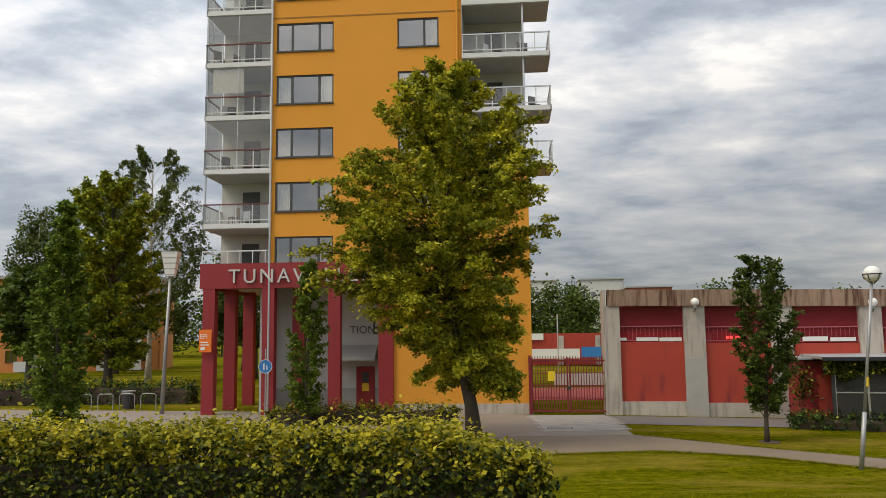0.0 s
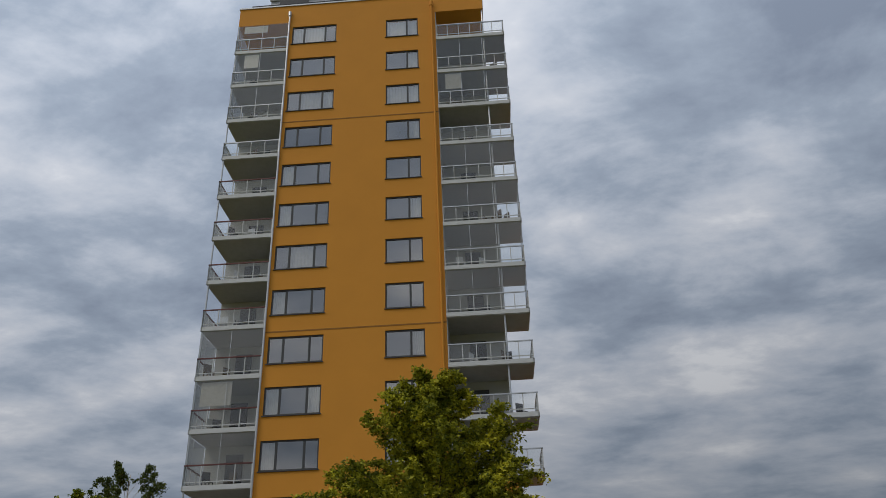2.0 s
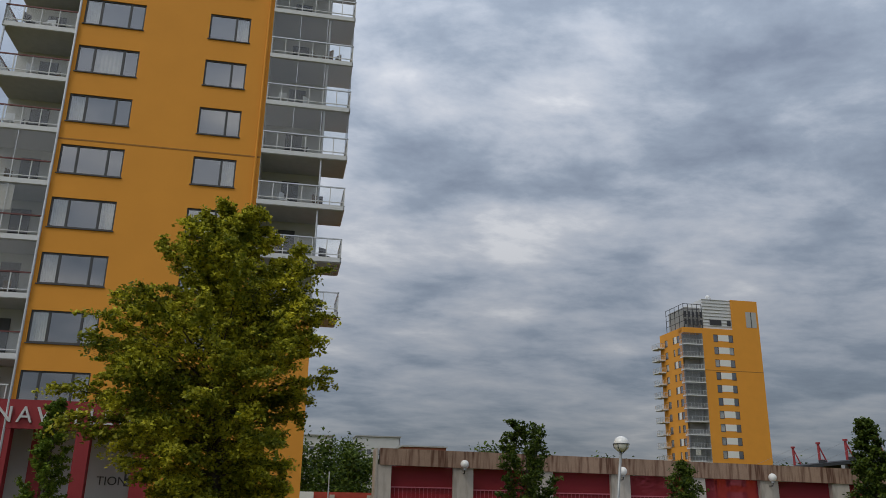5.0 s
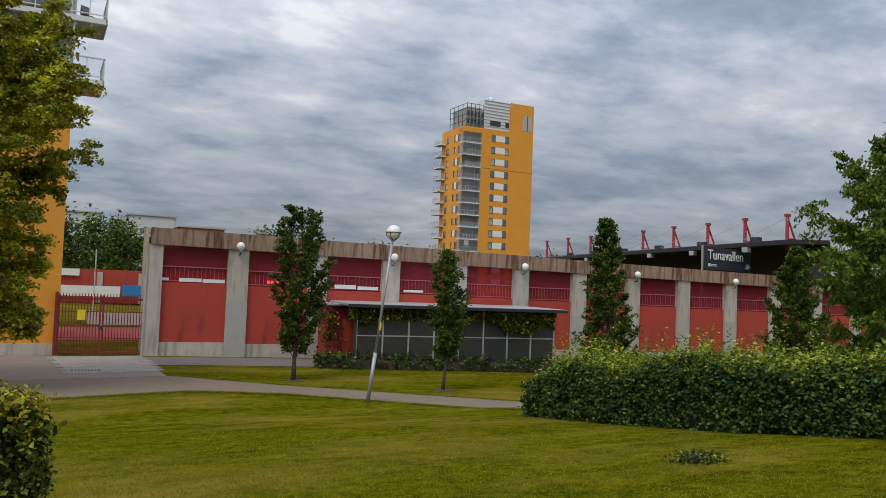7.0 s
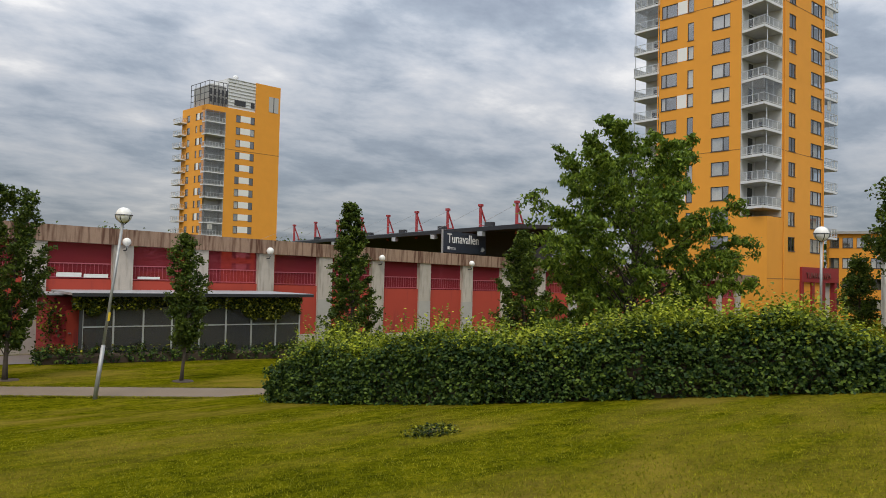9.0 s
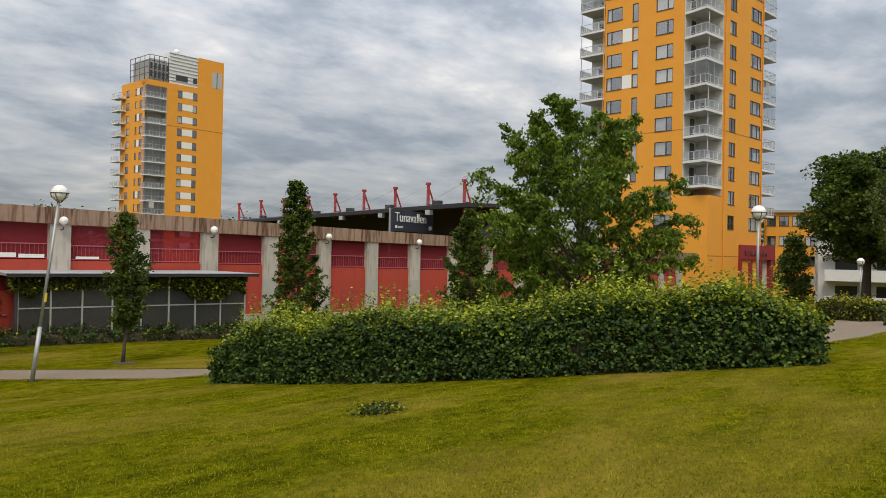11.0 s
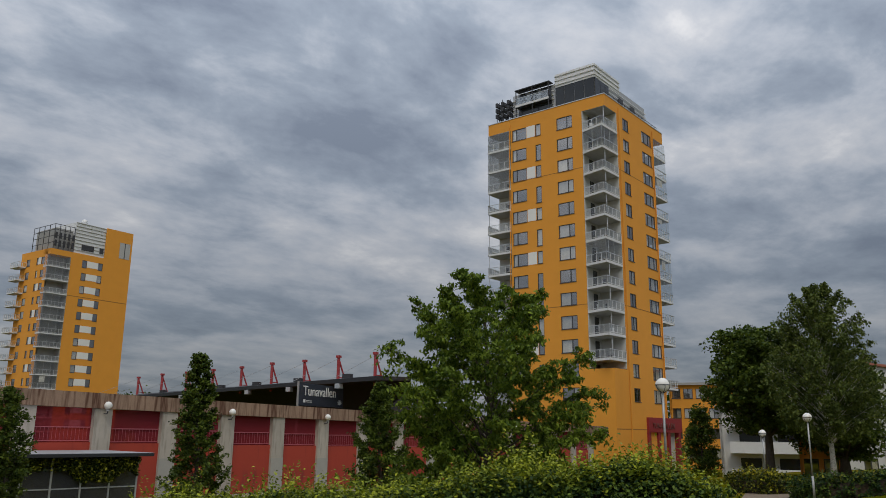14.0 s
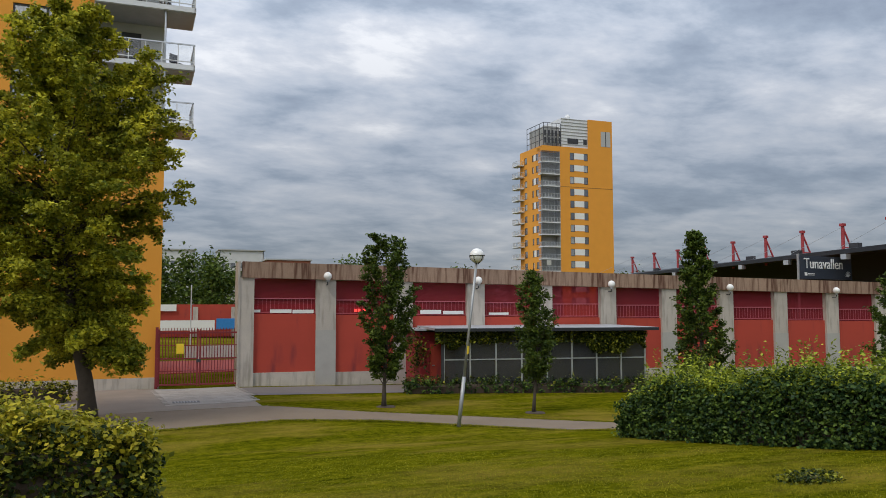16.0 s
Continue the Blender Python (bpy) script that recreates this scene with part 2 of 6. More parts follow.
M = dict(
    ochre=mat("ochre_render", (0.73, 0.31, 0.035), 0.85, vary=0.05, scale=0.5, fine=60, bump=0.1),
    ochre_dark=mat("ochre_joint", (0.36, 0.16, 0.03), 0.85),
    white_wall=mat("white_render", (0.55, 0.55, 0.53), 0.8, vary=0.06, scale=0.8),
    grey_wall=mat("grey_render", (0.36, 0.36, 0.35), 0.8, vary=0.08, scale=0.8),
    white=mat("white_lacquer", (0.66, 0.67, 0.67), 0.45, vary=0.05),
    panel_white=mat("white_board", (0.76, 0.76, 0.73), 0.55, vary=0.04),
    alu=mat("aluminium", (0.55, 0.57, 0.58), 0.35, 0.6, vary=0.05),
    slab=mat("slab_concrete", (0.42, 0.42, 0.41), 0.85, vary=0.1),
    frame=mat("window_frame_grey", (0.055, 0.057, 0.057), 0.5, vary=0.08),
    handrail=mat("handrail_red", (0.16, 0.05, 0.045), 0.5, vary=0.1),
    room=mat("room", (0.22, 0.2, 0.18), 0.9, vary=0.3, scale=0.7),
    curtain=mat("curtain", (0.75, 0.73, 0.68), 0.9, vary=0.15, scale=6, rand=0.2),
    red=mat("red_render", (0.40, 0.05, 0.028), 0.8, vary=0.1, scale=0.9, fine=50, stain=(0.22, 0.03, 0.03), stain_scale=(0.35, 0.35, 0.08), stain_at=0.66),
    red_beam=mat("crimson_paint", (0.26, 0.018, 0.022), 0.6, vary=0.06),
    concrete=mat("concrete", (0.46, 0.415, 0.36), 0.9, vary=0.16, scale=1.6, fine=30, bump=0.3, rand=0.06, stain=(0.3, 0.27, 0.23), stain_scale=(0.9, 0.9, 0.12), stain_at=0.6),
    concrete_worn=mat("streaked_concrete", (0.3, 0.2, 0.14), 0.92, vary=0.3, scale=1.2, fine=30, bump=0.35, rand=0.08, stain=(0.11, 0.05, 0.03), stain_scale=(1.1, 1.1, 0.1), stain_at=0.52),
    concrete_patch=mat("repaired_concrete", (0.39, 0.375, 0.345), 0.9, vary=0.12, scale=1.6, bump=0.3),
    grass=lawn_mat(),
    asphalt=mat("asphalt", (0.17, 0.15, 0.14), 0.95, vary=0.12, scale=0.9, fine=60, bump=0.3),
    gravel=mat("pale_path", (0.2, 0.152, 0.106), 0.95, vary=0.12, scale=0.8, fine=60, bump=0.3),
    paver=mat("paver", (0.33, 0.30, 0.265), 0.9, vary=0.12, scale=2, rand=0.12),
    paving=mat("paving", (0.235, 0.195, 0.16), 0.92, vary=0.14, scale=0.9, fine=30),
    galvanised=mat("galvanised_steel", (0.36, 0.37, 0.37), 0.5, 0.5, vary=0.14, scale=2),
    dark_steel=mat("dark_steel", (0.05, 0.05, 0.055), 0.5, 0.3),
    gate_red=mat("gate_paint", (0.2, 0.02, 0.025), 0.5),
    globe=mat("opal_globe", (0.8, 0.79, 0.75), 0.25, vary=0.03),
    black=mat("roof_sheet", (0.018, 0.02, 0.024), 0.7, vary=0.2),
    sign_blue=mat("sign_board", (0.028, 0.036, 0.05), 0.5, vary=0.1),
    lamp_red=mat("red_lamp", (0.8, 0.05, 0.04), 0.5),
    rail_pink=mat("faded_red_rail", (0.42, 0.1, 0.13), 0.6),
    mast_red=mat("mast_red", (0.34, 0.04, 0.045), 0.5),
    letter=mat("letter_metal", (0.56, 0.56, 0.54), 0.4, 0.2, vary=0.04),
    letter_dark=mat("letter_dark", (0.06, 0.06, 0.06), 0.5),
    yellow=mat("yellow_sign", (0.8, 0.55, 0.03), 0.5),
    orange=mat("orange_poster", (0.8, 0.18, 0.02), 0.5),
    blue=mat("blue_sign", (0.03, 0.2, 0.5), 0.4),
    bark=mat("bark", (0.07, 0.055, 0.042), 0.95, vary=0.3, scale=6, fine=50, bump=0.6),
    birch=mat("birch_bark", (0.5, 0.48, 0.44), 0.9, vary=0.2, scale=3, stain=(0.06, 0.055, 0.05), stain_scale=(2, 2, 4), stain_at=0.6),
    soil=mat("soil", (0.07, 0.05, 0.035), 1.0, vary=0.3, scale=8),
    sheet=mat("grey_sheet", (0.42, 0.43, 0.44), 0.5, 0.4, vary=0.08),
    brick=mat("brick_red", (0.34, 0.12, 0.075), 0.9, vary=0.1),
    wood=mat("old_wood", (0.16, 0.12, 0.08), 0.9, vary=0.3, scale=8),
    glass=clear_mat("window_glass", (0.78, 0.82, 0.82), 0.3, 1.0),
    balcony_glass=clear_mat("balcony_glass", (0.92, 0.94, 0.94), 0.06, 0.8, body=0.03),
    dark_glass=mat("tinted_glass", (0.03, 0.033, 0.036), 0.08, vary=0.05, bump=0.0),
    grime_glass=clear_mat("grimy_screen", (0.5, 0.51, 0.52), 0.05, 0.5, 0.2, body=0.42, solid=(0.085, 0.088, 0.095)),
    mesh=clear_mat("red_mesh", (0.6, 0.16, 0.2), 0.0, 0.02, 0.5, body=0.7, solid=(0.26, 0.036, 0.045)),
    grass_blade=leaf_mat("grass_blades", (0.12, 0.135, 0.005), (0.40, 0.37, 0.02), 0.42),
    leaf_linden=leaf_mat("linden_leaves", (0.065, 0.1, 0.01), (0.74, 0.68, 0.06), 0.38, 0.85, 0.7, 0.25),
    leaf_dark=leaf_mat("dark_leaves", (0.03, 0.058, 0.012), (0.14, 0.19, 0.026)),
    leaf_cherry=leaf_mat("cherry_leaves", (0.045, 0.09, 0.012), (0.25, 0.34, 0.04), 0.33),
    leaf_hedge=leaf_mat("hedge_leaves", (0.014, 0.03, 0.006), (0.36, 0.36, 0.028), 0.25, 3.0, 2.5),
    leaf_tip=leaf_mat("young_leaves", (0.17, 0.18, 0.012), (0.58, 0.47, 0.035)),
    leaf_deep=leaf_mat("deep_hedge_leaves", (0.014, 0.038, 0.012), (0.14, 0.21, 0.03), 0.22, 2.0, 1.2),
    leaf_park=leaf_mat("park_leaves", (0.075, 0.12, 0.012), (0.44, 0.48, 0.04)),
    leaf_birch=leaf_mat("birch_leaves", (0.045, 0.072, 0.018), (0.17, 0.21, 0.045)),
    leaf_yellow=leaf_mat("maple_leaves", (0.15, 0.17, 0.012), (0.48, 0.4, 0.03)),
)
lit = M["lamp_red"].node_tree.nodes["Principled BSDF"]
lit.inputs["Emission Color"].default_value, lit.inputs["Emission Strength"].default_value = (1, 0.06, 0.05, 1), 1.2


# ---- mesh helpers ----
class Shape:
    """Vertices and faces gathered for one mesh."""

    def __init__(self):
        self.v, self.f = [], []

    def quad(self, a, b, c, d):
        n = len(self.v)
        self.v += [a, b, c, d]
        self.f.append((n, n + 1, n + 2, n + 3))
        return self

    def box(self, x0, x1, y0, y1, z0, z1, bevel=0.0):
        n = len(self.v)
        self.v += [(x, y, z) for z in (z0, z1) for x, y in ((x0, y0), (x1, y0), (x1, y1), (x0, y1))]
        self.f += [tuple(n + i for i in q) for q in ((3, 2, 1, 0), (4, 5, 6, 7), (0, 1, 5, 4), (1, 2, 6, 5), (2, 3, 7, 6), (3, 0, 4, 7))]
        return self

    def tube(self, points, radii, sides=8, cap=True):
        """A tapered tube along a line of points."""
        n = len(self.v)
        pts = [Vector(p) for p in points]
        for i, p in enumerate(pts):
            way = (pts[min(i + 1, len(pts) - 1)] - pts[max(i - 1, 0)]).normalized()
            a = way.orthogonal().normalized() if i == 0 else (a - way * a.dot(way)).normalized()
            b = way.cross(a)
            r = radii[i] if hasattr(radii, "__len__") else radii
            for k in range(sides):
                t = 2 * math.pi * k / sides
                self.v.append(tuple(p + (a * math.cos(t) + b * math.sin(t)) * r))
        for i in range(len(pts) - 1):
            for k in range(sides):
                k2 = (k + 1) % sides
                self.f.append((n + i * sides + k, n + i * sides + k2, n + (i + 1) * sides + k2, n + (i + 1) * sides + k))
        if cap:
            self.f.append(tuple(n + k for k in reversed(range(sides))))
            self.f.append(tuple(n + (len(pts) - 1) * sides + k for k in range(sides)))
        return self

    def ball(self, c, r, rings=8, sides=14, squash=1.0):
        n = len(self.v)
        for i in range(rings + 1):
            a = math.pi * i / rings
            for k in range(sides):
                t = 2 * math.pi * k / sides
                self.v.append((c[0] + r * math.sin(a) * math.cos(t), c[1] + r * math.sin(a) * math.sin(t), c[2] + r * squash * math.cos(a)))
        for i in range(rings):
            for k in range(sides):
                k2 = (k + 1) % sides
                self.f.append((n + i * sides + k, n + (i + 1) * sides + k, n + (i + 1) * sides + k2, n + i * sides + k2))
        return self

    def mesh(self, name, material, smooth=False):
        me = bpy.data.meshes.new(name)
        me.from_pydata(self.v, [], self.f)
        me.materials.append(material)
        if smooth:
            me.shade_smooth()
        me.update()
        return me


def part(name, shape, material, parent=None, label="", m=None, smooth=False):
    """One mesh object under a thing or a part; shape may be a Shape or mesh data to share."""
    me = shape.mesh(name, material, smooth) if isinstance(shape, Shape) else shape
    ob = new(name, me)
    if parent:
        ob.parent = parent
    if m is not None:
        ob.matrix_basis = m
    return tagged(ob, label)


def thing(name, label, category, m=None, group="", kind=""):
    ob = new(name)
    if m is not None:
        ob.matrix_basis = m
    return tagged(ob, label, category, group, kind)


def T(x, y, z=0.0, rz=0.0):
    return pose(x, y, z, 0, 0, rz)


def lettering(name, text, size, depth, material, parent, m, label="", spacing=1.0):
    cu = bpy.data.curves.new(name, "FONT")
    cu.body, cu.size, cu.extrude, cu.space_character = text, size, depth, spacing
    tmp = bpy.data.objects.new(name, cu)
    scene.collection.objects.link(tmp)
    me = bpy.data.meshes.new_from_object(tmp.evaluated_get(bpy.context.evaluated_depsgraph_get()))
    bpy.data.objects.remove(tmp)
    me.materials.clear()
    me.materials.append(material)
    return part(name, me, material, parent, label, m)


def leaves(positions, size, material, name, rng, droop=0.3, aspect=1.5, normals=None):
    """Mesh of small leaves: each a folded kite of two triangles pairs at its own turn."""
    n = len(positions)
    p = np.asarray(positions, float)
    s = size * rng.uniform(0.65, 1.3, n)[:, None]
    d = rng.normal(size=(n, 3))
    d[:, 2] = d[:, 2] * 0.6 - droop
    d /= np.linalg.norm(d, axis=1)[:, None]
    if normals is None:
        up = rng.normal(size=(n, 3)) * 0.7 + np.array([0, 0, 1.0])
    else:
        up = normals + rng.normal(size=(n, 3)) * 0.55 + np.array([0, 0, 0.35])
    side = np.cross(d, up)
    side /= np.linalg.norm(side, axis=1)[:, None] + 1e-9
    nn = np.cross(side, d)
    a, c = p - d * s * 0.5, p + d * s * 0.5
    mid = p - d * s * 0.06
    b = mid + side * s * 0.5 / aspect + nn * s * 0.1
    e = mid - side * s * 0.5 / aspect + nn * s * 0.1
    v = np.stack([a, b, c, e], 1).reshape(-1, 3)
    i = np.arange(n)[:, None] * 4
    tri = np.concatenate([i + [0, 1, 2], i + [0, 2, 3]], 1).reshape(-1, 3)
    me = bpy.data.meshes.new(name)
    me.vertices.add(len(v))
    me.vertices.foreach_set("co", v.ravel())
    me.loops.add(len(tri) * 3)
    me.loops.foreach_set("vertex_index", tri.ravel())
    me.polygons.add(len(tri))
    me.polygons.foreach_set("loop_start", np.arange(len(tri)) * 3)
    me.update(calc_edges=True)
    me.materials.append(material)
    return me


# ---- ground ----
def smooth(a, b, x):
    t = min(1.0, max(0.0, (x - a) / (b - a)))
    return t * t * (3 - 2 * t)


def ground_z(x, y):
    """Level lawn and street, falling a little along the stadium wall, with the grass bank on which the camera stands."""
    z = -0.0166 * min(max(x - 7.5, 0.0), 60.0) * smooth(6, 24, y)
    bank = 2.15 * min(1.0, max(0.0, (20.5 - y) / 20.5)) + 0.02 * min(max(-y, 0), 30)
    bank *= 1 - 0.72 * smooth(18, 52, x) * smooth(-8, 4, y)
    return z + bank


def build_ground():
    xs = sorted(set([-1500, -600, -300, -150, -90] + list(range(-60, 101, 4)) + [x * 1.0 for x in range(-14, 40)] + [130, 180, 300, 600, 1500]))
    ys = sorted(set([-900, -300, -120, -60, -30, -20] + [y * 1.0 for y in range(-12, 46)] + list(range(46, 101, 6)) + [130, 180, 260, 400, 800, 1600]))
    s = Shape()
    for y in ys:
        for x in xs:
            s.v.append((x, y, ground_z(x, y)))
    w = len(xs)
    for j in range(len(ys) - 1):
        for i in range(w - 1):
            s.f.append((j * w + i, j * w + i + 1, (j + 1) * w + i + 1, (j + 1) * w + i))
    ob = part("ground", s, M["grass"], smooth=True)
    return tagged(ob, "mown green lawn with dry yellowish patches", "lawn", kind="structure")


ground = build_ground()


def ribbon(name, left, right, material, lift, label, category, steps=10):
    """A sheet laid on the ground between two edge lines."""
    s = Shape()
    rows = []
    for a, b in zip(left, right):
        rows.append((Vector(a), Vector(b)))
    fine = []
    for (a0, b0), (a1, b1) in zip(rows, rows[1:]):
        fine += [(a0.lerp(a1, k / steps), b0.lerp(b1, k / steps)) for k in range(steps)]
    fine.append(rows[-1])
    cross = 6
    for a, b in fine:
        for k in range(cross + 1):
            p = a.lerp(b, k / cross)
            s.v.append((p.x, p.y, ground_z(p.x, p.y) + lift))
    w = cross + 1
    for j in range(len(fine) - 1):
        for i in range(cross):
            s.f.append((j * w + i, j * w + i + 1, (j + 1) * w + i + 1, (j + 1) * w + i))
    return tagged(part(name, s, material), label, category, kind="structure")


ribbon("footpath", [(-40, 26.5), (-6, 25.6), (2.7, 25.3), (6.7, 25.8), (9.5, 24.6), (15.2, 19.7), (18.6, 15.5), (20.2, 10.0), (21.1, 6.2), (22.3, 4.0), (25.8, 3.6), (36, 4.2), (46, 5.3), (53, 6.3), (60, 8.0)],
       [(-40, 30.5), (-6, 30.2), (3, 29.8), (7.2, 29.8), (10, 27.0), (16.7, 21.6), (21.2, 17.0), (23.4, 11.0), (24.6, 8.0), (26.3, 6.5), (30, 6.3), (37, 7.1), (46, 8.2), (54, 9.2), (61, 11.0)], M["gravel"], 0.02,
       "pale worn asphalt footpath across the lawn", "path")
ribbon("forecourt", [(-30, 30.4), (2, 29.9), (7.0, 29.9)], [(-30, 45), (2, 38.6), (7.3, 36.6)], M["paving"], 0.012, "grey paved forecourt before the tower and gate", "pavement")
ribbon("lane", [(6.9, 33.6), (14.5, 32.5), (17, 32.2)], [(7.2, 36.9), (14.5, 36.1), (19, 35.5)], M["asphalt"], 0.016, "dark asphalt strip along the wall foot", "pavement")

# ---- stadium wall ----
WALL = T(11.5, 37.05, 0, -7.03)
FALL = -0.0166


def shear(u):
    return FALL * u


def build_wall():
    wall = tagged(new("wall_stadium"), "long stadium wall of grey concrete piers and red panels", "wall", kind="structure")
    wall.matrix_basis = WALL
    pitch, half = 3.85, 0.475
    pier = Shape().box(-half, half, -0.16, 0.3, -0.4, 4.97)
    pier_me = pier.mesh("pier", M["concrete"])
    end_pier_me = Shape().box(-0.165, half, -0.16, 0.3, -0.4, 4.97).mesh("pier", M["concrete"])
    patch_me = Shape().box(-half - 0.004, half + 0.004, -0.166, 0.25, 0.0, 2.55).mesh("repair_coat", M["concrete_patch"])
    gap = pitch - 2 * half
    panel_me = Shape().box(0, gap, 0.0, 0.24, 0.57, 3.3).mesh("panel", M["red"])
    plinth_me = Shape().box(0, gap, -0.05, 0.28, -0.4, 0.57).mesh("plinth", M["concrete"])
    mesh_me = Shape().quad((0, 0.12, 3.3), (gap, 0.12, 3.3), (gap, 0.12, 4.97), (0, 0.12, 4.97)).mesh("mesh_screen", M["mesh"])
    frame = Shape()
    frame.box(gap * 0.24, gap * 0.24 + 0.05, 0.13, 0.2, 3.3, 4.97)
    frame_me = frame.mesh("screen_post", M["red_beam"])
    rail = Shape()
    rail.box(0, gap, 0.06, 0.1, 4.0, 4.05)
    rail.box(0, gap, 0.06, 0.09, 3.36, 3.4)
    for k in range(15):
        rail.box(k * gap / 15, k * gap / 15 + 0.012, 0.07, 0.082, 3.4, 4.0)
    rail_me = rail.mesh("railing", M["rail_pink"])
    beam_me = Shape().box(0, pitch - 0.012, -0.24, 0.42, 4.97, 5.72).mesh("coping_beam", M["concrete_worn"])
    first_me = Shape().box(half - 0.16, pitch + half - 0.012, -0.24, 0.42, 4.97, 5.72).mesh("coping_beam", M["concrete_worn"])
    for i in range(-1, 19):
        u = 0.12 + pitch * i
        z = shear(u)
        part("pier", pier_me if i >= 0 else end_pier_me, None, wall, m=T(u, 0, z))
        if i in (0, 1, 2, 5, 7, 8, 11):
            part("repair_coat", patch_me, None, wall, m=T(u, 0, z))
        if i < 18:
            a = u + half
            zc = shear(u + pitch / 2)
            for nm, me in (("panel", panel_me), ("plinth", plinth_me), ("mesh_screen", mesh_me), ("screen_post", frame_me), ("railing", rail_me)):
                if nm == "screen_post" and i % 3 == 2:
                    continue
                part(nm, me, None, wall, m=T(a, 0, zc))
        beam = pose(u - half if i == -1 else u, 0, shear(u), 0, math.degrees(-math.atan(FALL)), 0)
        part("coping_beam", first_me if i == -1 else beam_me, None, wall, m=beam)
    for a, b, z0, z1 in ((-2.5, -1.5, 3.33, 3.5), (-1.45, -0.45, 3.33, 3.5), (-3.25, -2.95, 3.35, 3.48), (4.9, 6.0, 3.38, 3.58), (6.1, 7.2, 3.38, 3.55), (8.6, 9.7, 3.38, 3.5)):
        part("banner", Shape().box(a, b, 0.03, 0.045, z0 + shear(a), z1 + shear(a)), M["panel_white"], wall)
    for a in (1.55, 1.72, 1.98, 2.1):
        part("display_lamp", Shape().box(a, a + 0.12, 0.05, 0.09, 3.42, 3.56), M["lamp_red"], wall)
    # return of the wall at the gate end, and the walkway floor behind the screens
    part("end_wall", Shape().box(-4.0, -3.9, -0.2, 1.6, -0.4, 5.77), M["concrete"], wall)
    walk_deck = Shape()
    walk_deck.box(-3.85, 70, 0.5, 4.0, 2.2, 2.4)
    part("walkway_deck", walk_deck, M["slab"], wall, m=pose(0, 0, 0, 0, math.degrees(-math.atan(FALL)), 0))
    return wall


wall_ob = build_wall()


def wall_lamp(u):
    m = WALL @ T(u, 0, shear(u))
    lamp = thing("wall_lamp", "white opal globe lamp on a steel bracket on a pier", "wall lamp", m, "globe lamps along the wall")
    part("globe", Shape().ball((0, -0.5, 5.12), 0.2), M["globe"], lamp, smooth=True)
    part("bracket", Shape().tube([(0, -0.16, 4.72), (0, -0.45, 4.72), (0, -0.5, 4.8), (0, -0.5, 4.93)], 0.025, 6), M["dark_steel"], lamp)
    part("collar", Shape().tube([(0, -0.5, 4.86), (0, -0.5, 4.98)], 0.09, 10), M["galvanised"], lamp)
    return lamp


for k in range(9):
    wall_lamp(0.12 + 7.7 * k)


# ---- gate ----
def build_gate():
    m = T(4.15, 38.05, 0, -10)
    gate = thing("metal_gate", "closed dark red steel bar gate between tower and wall", "gate", m)
    w, h = 3.5, 2.65
    for a, b in ((0, w / 2 - 0.02), (w / 2 + 0.02, w)):
        leaf = part("gate_leaf", Shape().box(a, b, -0.03, 0.03, 0.12, 0.2).box(a, b, -0.03, 0.03, h - 0.2, h - 0.12).box(a, b, -0.03, 0.03, 1.3, 1.36).box(a, b, -0.03, 0.03, 0.75, 0.79).box(a, b, -0.03, 0.03, 1.9, 1.94).box(a, a + 0.06, -0.035, 0.035, 0.08, h).box(b - 0.06, b, -0.035, 0.035, 0.08, h), M["gate_red"], gate)
        n = 14
        bar = Shape().tube([(0, 0, 0.14), (0, 0, h + 0.06)], 0.019, 6).mesh("bar", M["gate_red"])
        for k in range(n):
            part("bar", bar, None, leaf, m=T(a + (k + 0.5) * (b - a) / n, 0, 0))
    part("gate_post", Shape().box(-0.12, 0, -0.06, 0.06, 0, h + 0.1), M["gate_red"], gate)
    part("gate_post", Shape().box(w, w + 0.12, -0.06, 0.06, 0, h + 0.1), M["gate_red"], gate)
    part("notice", Shape().box(0.78, 1.1, -0.05, -0.035, 1.55, 2.0), M["yellow"], gate, "yellow notice board")
    part("latch", Shape().box(w / 2 - 0.1, w / 2 + 0.1, -0.06, -0.035, 1.15, 1.3), M["dark_steel"], gate)
    return gate


build_gate()


# ---- towers ----
def facade(width, z0, z1, holes, depth=0.14):
    """Wall face in the plane y=0 with openings (x0, x1, z0, z1) and their reveals."""
    s = Shape()
    xs = sorted({0.0, width, *(h[0] for h in holes), *(h[1] for h in holes)})
    zs = sorted({z0, z1, *(h[2] for h in holes), *(h[3] for h in holes)})
    for a, b in zip(xs, xs[1:]):
        for c, d in zip(zs, zs[1:]):
            x, z = (a + b) / 2, (c + d) / 2
            if not any(h[0] < x < h[1] and h[2] < z < h[3] for h in holes):
                s.quad((a, 0, c), (b, 0, c), (b, 0, d), (a, 0, d))
    for a, b, c, d in holes:
        s.quad((a, 0, c), (a, depth, c), (b, depth, c), (b, 0, c))
        s.quad((a, 0, d), (b, 0, d), (b, depth, d), (a, depth, d))
        s.quad((a, 0, c), (a, 0, d), (a, depth, d), (a, depth, c))
        s.quad((b, 0, c), (b, depth, c), (b, depth, d), (b, 0, d))
    return s


WINDOW_MESHES, RAIL_POST = {}, {}


